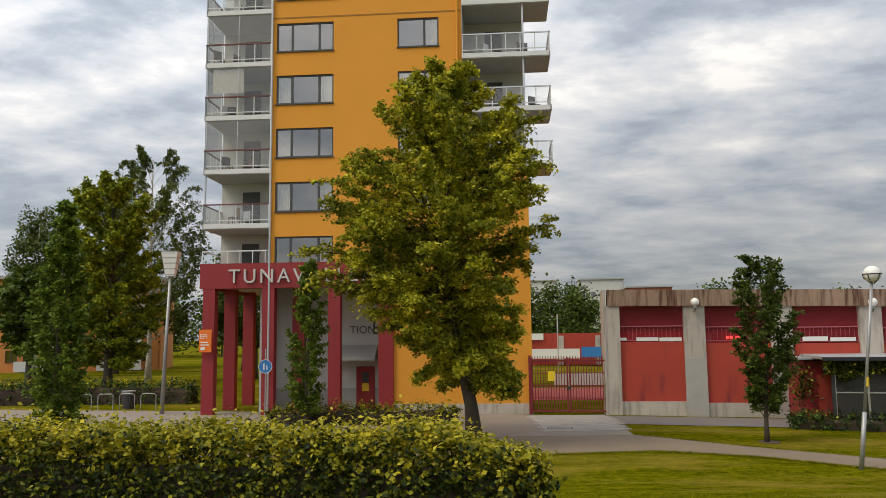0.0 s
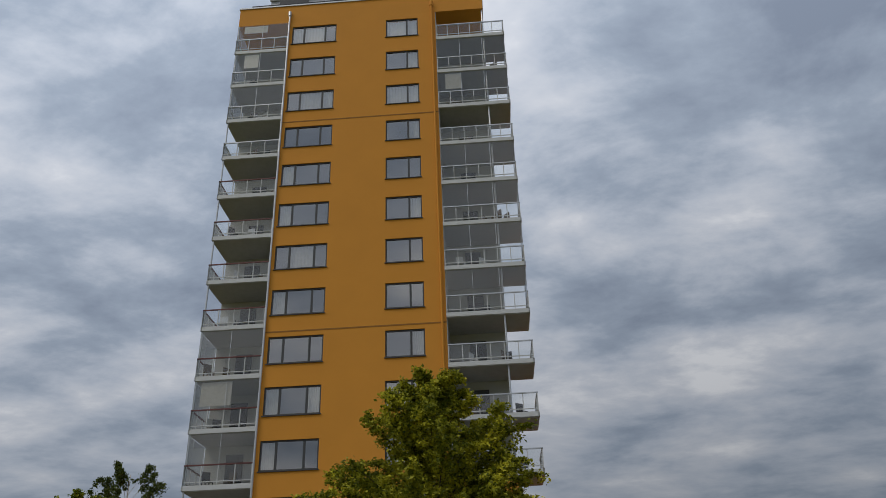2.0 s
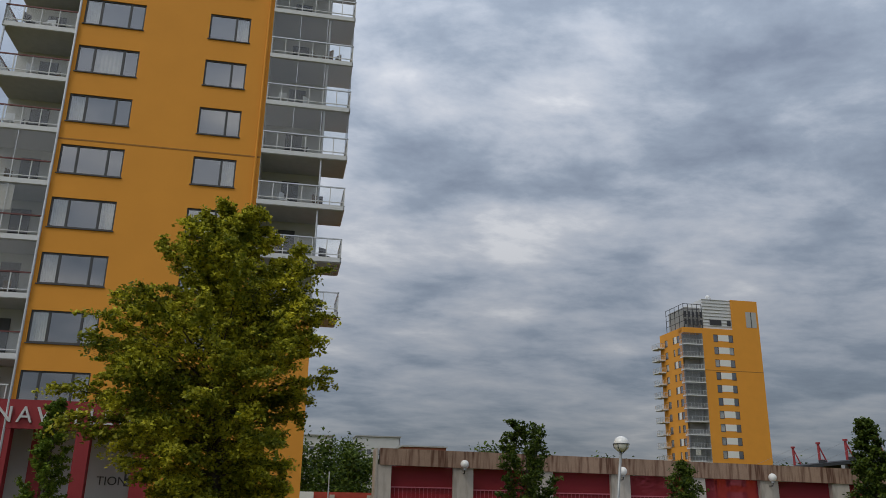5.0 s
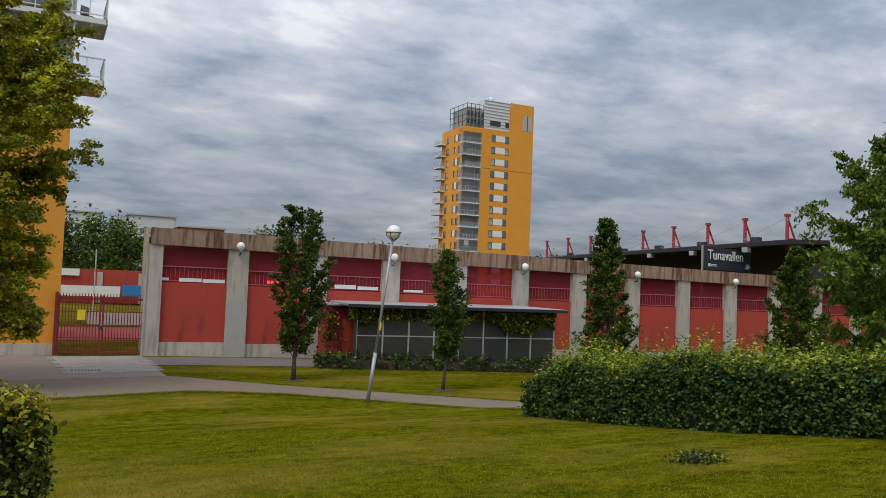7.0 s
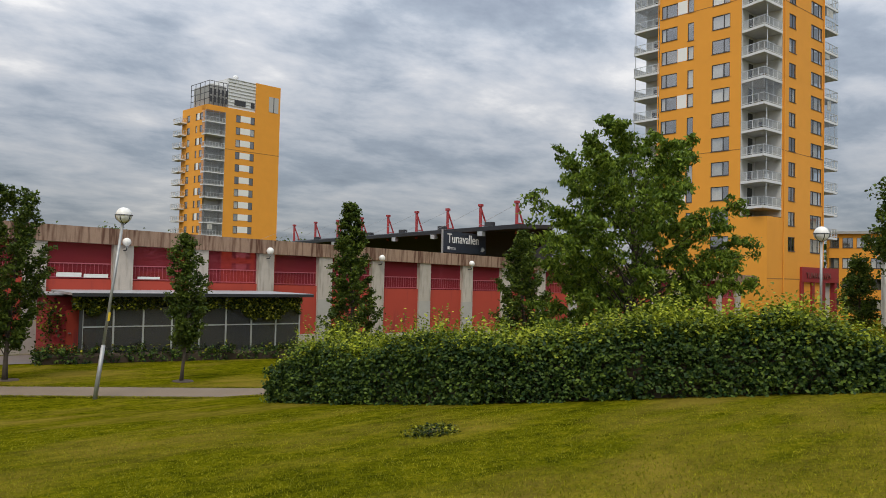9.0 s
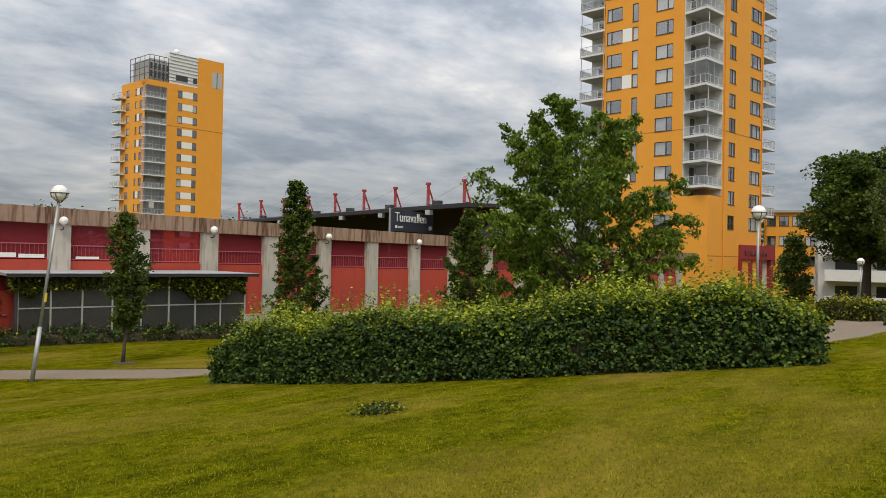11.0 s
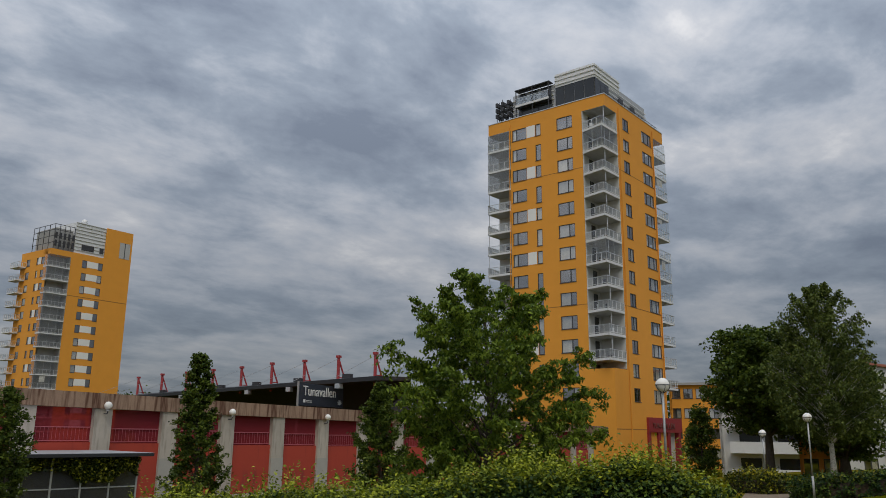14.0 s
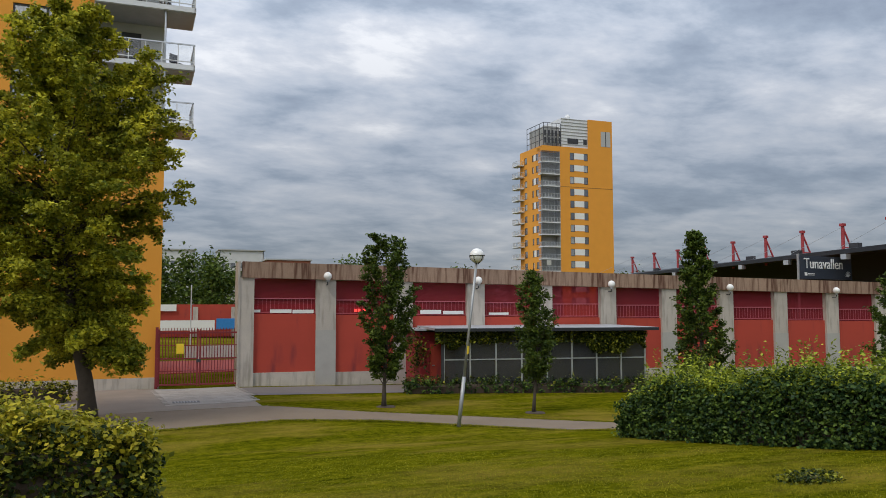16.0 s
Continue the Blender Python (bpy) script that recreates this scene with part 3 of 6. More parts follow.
def window(parent, m, w, h, splits, rng, curtain=0.35):
    key = (round(w, 2), round(h, 2), tuple(splits))
    if key not in WINDOW_MESHES:
        f = Shape()
        t, y0, y1 = 0.075, 0.06, 0.13
        f.box(0, w, y0, y1, 0, t).box(0, w, y0, y1, h - t, h).box(0, t, y0, y1, t, h - t).box(w - t, w, y0, y1, t, h - t)
        for sp in splits:
            f.box(sp - 0.055, sp + 0.055, y0, y1, t, h - t)
        panes = []
        edges = [t, *splits, w - t]
        for a, b in zip(edges, edges[1:]):
            panes.append(Shape().quad((a, 0.1, t), (b, 0.1, t), (b, 0.1, h - t), (a, 0.1, h - t)).mesh("pane", M["glass"]))
        sill = Shape().box(-0.04, w + 0.04, -0.06, 0.06, -0.05, -0.005).mesh("sill", M["frame"])
        cur = []
        for a, b in zip(edges, edges[1:]):
            c = Shape()
            n = 14
            for k in range(n):
                xa, xb = a + (b - a) * k / n, a + (b - a) * (k + 1) / n
                ya, yb = 0.22 + 0.03 * (k % 2), 0.22 + 0.03 * ((k + 1) % 2)
                c.quad((xa, ya, t), (xb, yb, t), (xb, yb, h - t), (xa, ya, h - t))
            cur.append(c.mesh("curtain", M["curtain"]))
        WINDOW_MESHES[key] = (f.mesh("window", M["frame"]), panes, sill, cur)
    fm, panes, sill, cur = WINDOW_MESHES[key]
    win = part("window", fm, None, parent, m=m)
    for p in panes:
        part("pane", p, None, win).visible_shadow = False
    part("sill", sill, None, win)
    for c in cur:
        if rng.random() < curtain:
            part("curtain", c, None, win)
    return win


CHAIR = {}


def balcony_chair(m, finish):
    if finish not in CHAIR:
        CHAIR[finish] = (Shape().box(-0.22, 0.22, -0.22, 0.22, 0.42, 0.46).mesh("seat", M[finish]), Shape().box(-0.22, 0.22, 0.18, 0.215, 0.5, 0.95).mesh("backrest", M[finish]), Shape().box(-0.02, 0.02, -0.02, 0.02, 0, 0.42).mesh("leg", M[finish]))
    seat, back, leg = CHAIR[finish]
    words = {"dark_steel": "dark metal", "white": "white plastic", "wood": "brown wooden"}[finish]
    c = thing("balcony_chair", words + " chair standing on a balcony", "chair", m, "chairs on the balconies")
    part("seat", seat, None, c)
    part("backrest", back, None, c)
    for a in (-0.19, 0.19):
        part("leg", leg, None, c, m=T(a, -0.19, 0))
        part("leg", leg, None, c, m=T(a, 0.19, 0))
    return c


def balcony(parent, x0, x1, y0, y1, z, sides, ceiling, rng, posts=(), glaze=0.0, chairs=True, rail="alu"):
    """A balcony: slab with a white edge band, a railing of posts and glass on the open sides, glazing above it on some floors."""
    slab = part("balcony", Shape().box(x0, x1, y0, y1, z, z + 0.2), M["slab"], parent)
    posts_at = []
    band, rails, top, panes, high, bars = Shape(), Shape(), Shape(), Shape(), Shape(), []
    lines = {"S": ((x0, y0), (x1, y0)), "N": ((x1, y1), (x0, y1)), "W": ((x0, y1), (x0, y0)), "E": ((x1, y0), (x1, y1))}
    for sd in sides:
        (ax, ay), (bx, by) = lines[sd]
        ln = math.hypot(bx - ax, by - ay)
        e = 0.04
        band.box(min(ax, bx) - e, max(ax, bx) + e, min(ay, by) - e, max(ay, by) + e, z + 0.04, z + 0.28)
        n = max(2, round(ln / 0.78))
        for k in range(n + 1):
            px, py = ax + (bx - ax) * k / n, ay + (by - ay) * k / n
            posts_at.append((px, py))
        rails.box(min(ax, bx) - 0.02, max(ax, bx) + 0.02, min(ay, by) - 0.02, max(ay, by) + 0.02, z + 0.42, z + 0.46)
        top.box(min(ax, bx) - 0.035, max(ax, bx) + 0.035, min(ay, by) - 0.035, max(ay, by) + 0.035, z + 1.22, z + 1.28)
        panes.quad((ax, ay, z + 0.36), (bx, by, z + 0.36), (bx, by, z + 1.2), (ax, ay, z + 1.2))
        high.quad((ax, ay, z + 1.3), (bx, by, z + 1.3), (bx, by, ceiling - 0.02), (ax, ay, ceiling - 0.02))
        for k in range(1, n):
            px, py = ax + (bx - ax) * k / n, ay + (by - ay) * k / n
            if k % 2 == 0:
                bars.append((px, py))
    part("edge_band", band, M["white"], slab)
    part("bottom_rail", rails, M["white"], slab)
    if "post" not in RAIL_POST:
        RAIL_POST["post"] = Shape().box(-0.022, 0.022, -0.022, 0.022, 0.3, 1.24).mesh("rail_post", M["white"])
    for px, py in dict.fromkeys(posts_at):
        part("rail_post", RAIL_POST["post"], None, slab, m=T(px, py, z))
    part("handrail", top, M[rail], slab)
    part("rail_glass", panes, M["balcony_glass"], slab).visible_shadow = False
    if rng.random() < glaze:
        part("glazing", high, M["balcony_glass"], slab).visible_shadow = False
        for px, py in bars:
            part("glazing_bar", Shape().box(px - 0.012, px + 0.012, py - 0.012, py + 0.012, z + 1.28, ceiling - 0.02), M["alu"], slab)
        if rng.random() < 0.3:
            bx0 = rng.uniform(x0 + 0.2, x0 + 1.2)
            part("roller_blind", Shape().box(bx0, bx0 + rng.uniform(0.8, 1.8), y0 + 0.06, y0 + 0.08, z + 1.3 + rng.uniform(0, 0.9), ceiling - 0.05), M["curtain"], slab)
    for px, py in posts:
        part("post", Shape().tube([(px, py, z + 0.2), (px, py, ceiling)], 0.05, 8), M["alu"], slab)
    if chairs:
        for k in range(rng.choice((1, 2, 2, 3))):
            cx, cy = rng.uniform(x0 + 0.5, x1 - 0.6), rng.uniform(y0 + 0.4, max(y0 + 0.5, min(y1 - 0.6, y0 + 1.4)))
            balcony_chair(parent.matrix_basis @ T(cx, cy, z + 0.2, rng.uniform(-60, 60)), rng.choice(("dark_steel", "white", "wood")))
    return slab


def bar(shape, a, b, half, z0, z1):
    """A straight bar of square section between two points of the plan."""
    d = (Vector(b) - Vector(a)).normalized()
    n = Vector((-d.y, d.x)) * half
    a, b = Vector(a) - d * half, Vector(b) + d * half
    k = len(shape.v)
    shape.v += [(p.x, p.y, z) for z in (z0, z1) for p in (a - n, b - n, b + n, a + n)]
    shape.f += [tuple(k + i for i in q) for q in ((3, 2, 1, 0), (4, 5, 6, 7), (0, 1, 5, 4), (1, 2, 6, 5), (2, 3, 7, 6), (3, 0, 4, 7))]


def prow_balcony(parent, edge, back, z, ceiling, rng, glaze):
    """A corner balcony whose open edge runs out to a point, with a white band, glass railing and some upper glazing."""
    plan = list(edge) + list(back)
    s = Shape()
    n = len(plan)
    s.v += [(x, y, h) for h in (z, z + 0.2) for x, y in plan]
    s.f += [tuple(reversed(range(n))), tuple(range(n, 2 * n))] + [(i, (i + 1) % n, n + (i + 1) % n, n + i) for i in range(n)]
    slab = part("balcony", s, M["slab"], parent)
    glazed = rng.random() < glaze
    for a, b in zip(edge, edge[1:]):
        band, rail, top = Shape(), Shape(), Shape()
        bar(band, a, b, 0.04, z + 0.03, z + 0.3)
        bar(rail, a, b, 0.02, z + 0.42, z + 0.46)
        bar(top, a, b, 0.035, z + 1.22, z + 1.28)
        part("edge_band", band, M["white"], slab)
        part("bottom_rail", rail, M["white"], slab)
        part("handrail", top, M["alu"], slab)
        pane = Shape().quad((*b, z + 0.46), (*a, z + 0.46), (*a, z + 1.22), (*b, z + 1.22))
        part("rail_glass", pane, M["balcony_glass"], slab).visible_shadow = False
        va, vb = Vector(a), Vector(b)
        for k in range(5):
            p = va.lerp(vb, k / 4)
            part("rail_post", RAIL_POST["post"], None, slab, m=T(p.x, p.y, z))
        if glazed:
            pane = Shape().quad((*b, z + 1.28), (*a, z + 1.28), (*a, ceiling - 0.02), (*b, ceiling - 0.02))
            part("glazing", pane, M["balcony_glass"], slab).visible_shadow = False
            for k in (0, 1, 2):
                p = va.lerp(vb, k / 2)
                part("glazing_bar", Shape().box(p.x - 0.02, p.x + 0.02, p.y - 0.02, p.y + 0.02, z + 1.28, ceiling - 0.02), M["alu"], slab)
    part("post", Shape().tube([(0.15, 0.25, z + 0.2), (0.15, 0.25, ceiling)], 0.05, 8), M["alu"], slab)
    for k in range(rng.choice((1, 2, 2))):
        balcony_chair(parent.matrix_basis @ T(rng.uniform(0.3, 2.2), rng.uniform(0.7, 2.2), z + 0.2, rng.uniform(-60, 60)), rng.choice(("dark_steel", "white", "wood")))
    return slab


STOREY, ROWS_UP, TOP_SILL = 2.75, 13, 40.2
TOP_SLAB = 39.6


def tower_near():
    rng = random.Random(4)
    m = T(-11.96, 39.5, 0, -4.6)
    tw = thing("apartment_tower", "tall ochre apartment tower with white corner balconies and red entrance", "tower block", m)
    W, D, H = 16.24, 16.5, 43.6
    holes, wins = [], []
    for r in range(ROWS_UP):
        z = TOP_SILL - STOREY * r
        for a, b, sp in ((3.66, 6.6, (0.8, 2.2)), (9.86, 11.95, (1.36,))):
            holes.append((a - 3.4, b - 3.4, z, z + 1.5))
            wins.append((a, z, b - a, sp))
    holes = [h for h in holes]
    part("south_wall", facade(13.1 - 3.4, 7.4, 42.1, holes), M["ochre"], tw, m=T(3.4, 0, 0))
    for a, z, w, sp in wins:
        window(tw, T(a, 0, z), w, 1.5, sp, rng)
    s = Shape()
    s.box(0, W, 0, D, 42.1, H)
    part("roof_band", s, M["ochre"], tw)
    part("parapet_cap", Shape().box(-0.06, W + 0.06, -0.06, D + 0.06, H, H + 0.1), M["alu"], tw)
    body = Shape()
    body.box(0, W, 2.6, D, 6.52, 42.1).box(2.7, W, 2.6, D, -0.3, 6.52)
    part("body", body, M["ochre"], tw)
    part("loggia_wall", Shape().box(0.02, 3.4, 2.45, 2.597, 7.4, 42.1), M["white_wall"], tw)
    part("loggia_wall", Shape().box(13.1, W - 0.02, 2.45, 2.597, 7.4, 42.1), M["white_wall"], tw)
    part("loggia_wall", Shape().box(3.37, 3.398, 0.01, 2.45, 7.4, 42.1), M["white_wall"], tw)
    part("loggia_wall", Shape().box(13.102, 13.13, 0.01, 2.45, 7.4, 42.1), M["white_wall"], tw)
    part("floor_core", Shape().box(3.5, 13.0, 0.7, 2.595, 7.42, 42.0), M["room"], tw)
    part("lower_wall", Shape().box(9.6, W, 0, 2.6, 0.5, 7.398), M["ochre"], tw)
    part("lower_wall", Shape().box(3.4, 9.6, 0.3, 2.6, 7.2, 7.398), M["ochre"], tw)
    part("lower_wall", Shape().box(13.1, W, 0, 2.6, 7.398, 11.75), M["ochre"], tw)
    part("plinth", Shape().box(9.6, W + 0.02, -0.03, 2.6, -0.3, 0.5), M["concrete"], tw)
    part("joint", Shape().box(3.4, 13.1, -0.012, 0, 19.94, 20.02), M["ochre_dark"], tw)
    part("joint", Shape().box(3.4, 13.1, -0.012, 0, 33.8, 33.88), M["ochre_dark"], tw)
    for x in (3.45, 12.88):
        part("drainpipe", Shape().tube([(x, -0.1, 7.4 if x > 5 else 0.2), (x, -0.1, 42.7)], 0.06, 8).tube([(x, -0.1, 42.6), (x, -0.1, 42.95)], 0.11, 8), M["ochre"] if x > 5 else M["alu"], tw)
    for r in range(12):
        z = TOP_SLAB - 2.77 * r
        balcony(tw, 0.0, 3.36, -0.02, 2.44, z, "SW", z + 2.77 if r else 42.1, rng, posts=((0.06, 0.04),), glaze=0.6, rail="handrail" if r > 3 else "alu")
        if r < 11:
            balcony(tw, 13.14, 17.45, -0.02, 2.44, z, "SE", z + 2.77 if r else 42.1, rng, posts=((16.15, 0.15),), glaze=0.3)
    for r in range(13):
        z = TOP_SLAB - 2.77 * r
        for x in (1.2, 14.2):
            part("balcony_door", Shape().box(x, x + 0.9, 2.38, 2.449, max(z + 0.22, 7.45), z + 2.3), M["frame"], tw)
    low = Shape().box(-0.02, 3.3, -0.02, 0.02, 8.0, 8.06).box(-0.02, 0.02, -0.02, 2.4, 8.0, 8.06)
    for k in range(6):
        low.box(0.64 * k - 0.02, 0.64 * k + 0.02, -0.02, 0.02, 7.4, 8.0)
    part("terrace_railing", low, M["white"], tw)
    # entrance storey: red beam, pillars, white recessed wall
    part("entrance_beam", Shape().box(-0.05, 9.6, -0.14, 0.3, 6.16, 7.4), M["red_beam"], tw, "deep red beam over the entrance pillars")
    part("entrance_soffit", Shape().box(0, 9.6, 0.3, 2.59, 6.3, 6.5).box(0, 2.69, 2.6, D, 6.3, 6.515), M["white_wall"], tw)
    part("side_beam", Shape().box(-0.05, 0.25, 0.3, 6.2, 6.16, 7.385), M["red_beam"], tw)
    pil = Shape().box(-0.3, 0.3, -0.24, 0.24, -0.3, 6.3).mesh("pillar", M["red_beam"])
    for x, y in ((0.42, 0.12), (3.42, 0.12), (6.7, 0.12), (0.5, 2.9), (0.5, 5.9), (3.5, 2.9), (4.45, 1.9), (0.5, 9.0), (0.5, 12.5)):
        part("pillar", pil, None, tw, m=T(x, y, 0))
    part("pillar", Shape().box(-0.36, 0.36, -0.26, 0.3, -0.3, 6.16), M["red_beam"], tw, m=T(9.24, 0.12, 0))
    part("entrance_wall", Shape().box(2.6, 9.6, 2.585, 2.594, 0, 6.3).box(2.6, 2.8, 1.2, 2.58, 0, 6.3), M["white_wall"], tw)
    part("entrance_dado", Shape().box(2.58, 9.6, 2.57, 2.582, 0, 1.1), M["grey_wall"], tw)
    door = part("entrance_door", Shape().box(7.3, 8.25, 2.5, 2.565, 0.05, 2.2), M["red_beam"], tw)
    part("door_glass", Shape().box(7.6, 7.95, 2.485, 2.499, 1.4, 1.9), M["dark_steel"], door)
    part("door_notice", Shape().box(7.6, 7.95, 2.485, 2.499, 0.95, 1.35), M["yellow"], door)
    part("dark_doorway", Shape().box(8.6, 9.55, 2.4, 2.58, 0.0, 3.5), M["gate_red"], tw)
    part("door_hood", Shape().box(6.2, 8.4, 1.6, 2.58, 2.5, 2.62).quad((6.2, 1.6, 2.62), (8.4, 1.6, 2.62), (8.4, 2.5, 3.3), (6.2, 2.5, 3.3)), M["grey_wall"], tw)
    lettering("beam_lettering", "TUNAVALLEN", 0.98, 0.05, M["letter"], tw, pose(1.42, -0.2, 6.42, 90, 0, 0), "pale grey metal capital letters", 1.28)
    lettering("wall_lettering", "TION", 0.55, 0.01, M["letter_dark"], tw, pose(6.95, 2.56, 3.9, 90, 0, 0), "dark painted letters")
    lettering("wall_lettering", "EIF", 0.95, 0.01, M["letter_dark"], tw, pose(8.1, 2.56, 3.85, 90, 0, 0), "dark painted letters")
    # penthouse of ribbed sheet behind the roof edge
    pent = part("penthouse", Shape().box(1.5, 9.3, 1.6, 12, H + 0.1, 48.1).box(9.3, 13.9, 1.5, 12, H + 0.1, 48.55), M["sheet"], tw, "grey ribbed sheet-metal penthouse")
    rib = Shape()
    for k in range(7):
        rib.box(1.45, 9.3, 1.5, 1.597, H + 0.4 + k * 0.62, H + 0.5 + k * 0.62)
        if k > 4:
            rib.box(9.3, 13.95, 1.4, 1.497, H + 0.4 + k * 0.62, H + 0.5 + k * 0.62)
    part("rib", rib, M["grey_wall"], pent)
    part("penthouse_window", Shape().box(9.6, 13.7, 1.4, 1.49, H + 0.6, H + 3.0), M["dark_steel"], pent)
    part("penthouse_window", Shape().box(2.2, 4.2, 1.44, 1.498, H + 1.0, H + 2.2), M["dark_steel"], pent)
    part("penthouse_window", Shape().box(6.0, 8.2, 1.44, 1.498, H + 1.0, H + 2.2), M["dark_steel"], pent)
    rl = Shape().box(0.6, W - 0.3, 0.5, 0.55, H + 0.75, H + 0.8)
    for k in range(16):
        rl.box(0.6 + k, 0.64 + k, 0.5, 0.54, H + 0.1, H + 0.75)
    part("roof_rail", rl, M["dark_steel"], tw)
    return tw


tower_near()


def tower_east():
    rng = random.Random(9)
    m = T(85.94, 27.39, 0, -9.0)
    tw = thing("apartment_tower", "tall ochre apartment tower with a glazed balcony column at its corner", "tower block", m)
    W, D, H = 16.7, 17.0, 43.6
    base = 0.0
    # west face, u measured north from the corner
    holes, wins = [], []
    for r in range(13):
        z = 40.45 - 2.76 * r
        opts = [(6.65, 4.45, (1.45,))]
        if r < 12:
            opts += [(13.25, 11.1, (0.65,))] + [(9.75, 8.95, ())]
        for ua, ub, sp in opts:
            a, b = D - ua, D - ub
            low = z - 0.55 if ua == 9.75 and r % 2 else z
            holes.append((a - 3.5, b - 3.5, low, z + 1.55))
            wins.append((ua, low, ua - ub, sp, z + 1.55 - low))
            if r % 2 == 0 and ua == 13.25:
                part("white_board", Shape().box(D - 11.05, D - 9.8, -0.012, 0.02, z, z + 1.55), M["panel_white"], tw, m=T(0, D, 0, -90))
    part("west_wall", facade(D - 3.5 - 3.1, 4.3, 42.1, holes), M["ochre"], tw, m=T(0, D - 3.5, 0, -90))
    for ua, z, w, sp, tall in wins:
        window(tw, T(0, ua, z, -90), w, tall, sp, rng)
    holes, wins = [], []
    for r in range(13):
        z = 40.5 - 2.76 * r
        for a, b, sp in ((4.7, 6.35, (0.9,)), (10.1, 13.0, (0.8, 2.1))):
            if z < 7.0 and a > 6:
                continue
            holes.append((a - 3.1, b - 3.1, z, z + 1.55))
            wins.append((a, z, b - a, sp))
    part("south_wall", facade(13.4 - 3.1, 0, 42.1, holes), M["ochre"], tw, m=T(3.1, 0, 0))
    for a, z, w, sp in wins:
        window(tw, T(a, 0, z), w, 1.55, sp, rng)
    part("roof_band", Shape().box(0, W, 0, D, 42.1, H), M["ochre"], tw)
    part("parapet_cap", Shape().box(-0.06, W + 0.06, -0.06, D + 0.06, H, H + 0.1), M["alu"], tw)
    part("body", Shape().box(3.1, W, 3.1, D - 3.5, -1, 42.1).box(3.1, 13.4, 1.2, 3.1, 0, 42.0).box(1.2, 3.1, 3.1, D - 3.5, 4.3, 42.0), M["room"], tw)
    part("loggia_wall", Shape().box(0.01, 3.1, 3.0, 3.09, 11, 42.1), M["white_wall"], tw)
    part("loggia_wall", Shape().box(3.0, 3.09, 0.01, 3.0, 11, 42.1), M["white_wall"], tw)
    part("loggia_wall", Shape().box(2.4, 3.1, D - 3.5, D, 4, 42.1), M["white_wall"], tw)
    part("loggia_wall", Shape().box(0.01, 3.0, D - 3.6, D - 3.51, 4, 42.1), M["white_wall"], tw)
    part("loggia_wall", Shape().box(13.41, W, 2.5, 2.6, 8, 42.1), M["white_wall"], tw)
    part("lower_wall", Shape().box(0, 3.099, 0, 3.1, -1.2, 10.9), M["ochre"], tw)
    part("east_wall", Shape().box(W - 0.3, W, 2.6, D, 0, 42.1), M["ochre"], tw)
    part("recess_wall", Shape().box(1.0, 3.1, 3.1, D, -1.2, 4.29), M["grey_wall"], tw)
    part("joint", Shape().box(-0.012, 13.4, -0.012, 0, 4.25, 4.35), M["ochre_dark"], tw)
    part("joint", Shape().box(3.1, 13.4, -0.012, 0, 34.9, 34.98), M["ochre_dark"], tw)
    part("joint", Shape().box(3.1, 13.4, -0.012, 0, 18.3, 18.38), M["ochre_dark"], tw)
    part("joint", Shape().box(-0.012, 0, 3.1, 13.5, 34.9, 34.98), M["ochre_dark"], tw)
    part("joint", Shape().box(-0.012, 0, 3.1, 13.5, 18.3, 18.38), M["ochre_dark"], tw)
    for x, y in ((3.5, -0.1), (13.3, -0.1), (-0.1, D - 3.4)):
        part("drainpipe", Shape().tube([(x, y, 0.2), (x, y, 42.9)], 0.06, 8), M["ochre"], tw)
    part("loggia_soffit", Shape().box(0.02, 3.08, 0.02, 2.98, 42.06, 42.096), M["grey_wall"], tw)
    part("loggia_soffit", Shape().box(0.02, 2.38, D - 3.48, D - 0.02, 42.06, 42.096), M["grey_wall"], tw)
    for r in range(11):
        z = 39.3 - 2.76 * r
        up = z + 2.76 if r else 42.1
        prow_balcony(tw, ((2.98, -0.02), (-0.85, 0.05), (-0.06, 2.98)), ((2.98, 2.98),), z, up, rng, 0.35)
    for r in range(13):
        z = 39.5 - 2.76 * r
        up = z + 2.76 if r else 42.1
        balcony(tw, -0.1, 2.38, D - 3.45, D, z, "WN", up, rng, posts=((0.0, D - 0.1),), glaze=0.4)
        if z > 7:
            balcony(tw, 13.45, W + 0.55, -0.02, 2.45, z, "SE", up, rng, glaze=0.5, chairs=False)
        part("balcony_door", Shape().box(1.4, 2.3, 2.93, 2.999, z + 0.22, z + 2.3), M["frame"], tw)
    part("entrance_beam", Shape().box(7.6, W + 0.6, -0.25, 0.3, 4.0, 5.7), M["red_beam"], tw, "deep red entrance beam")
    for x in (7.9, 10.6, 13.4, 16.6):
        part("pillar", Shape().box(x - 0.35, x + 0.35, -0.2, 0.3, -1, 4.0), M["red_beam"], tw)
    part("entrance_wall", Shape().box(8.2, 16.2, 0.35, 0.5, -1, 4.0), M["white_wall"], tw)
    lettering("beam_lettering", "TUNAVALLEN", 0.95, 0.03, M["handrail"], tw, pose(8.6, -0.3, 4.45, 90, 0, 0), "dark capital letters", 1.1)
    # roof storey
    pent = part("penthouse", Shape().box(0.9, 15.2, 1.7, 13.6, H + 0.1, 47.2), M["sheet"], tw, "grey ribbed sheet-metal penthouse")
    part("penthouse_crown", Shape().box(0.8, 7.5, 1.6, 7.2, 46.6, 48.4), M["white"], pent)
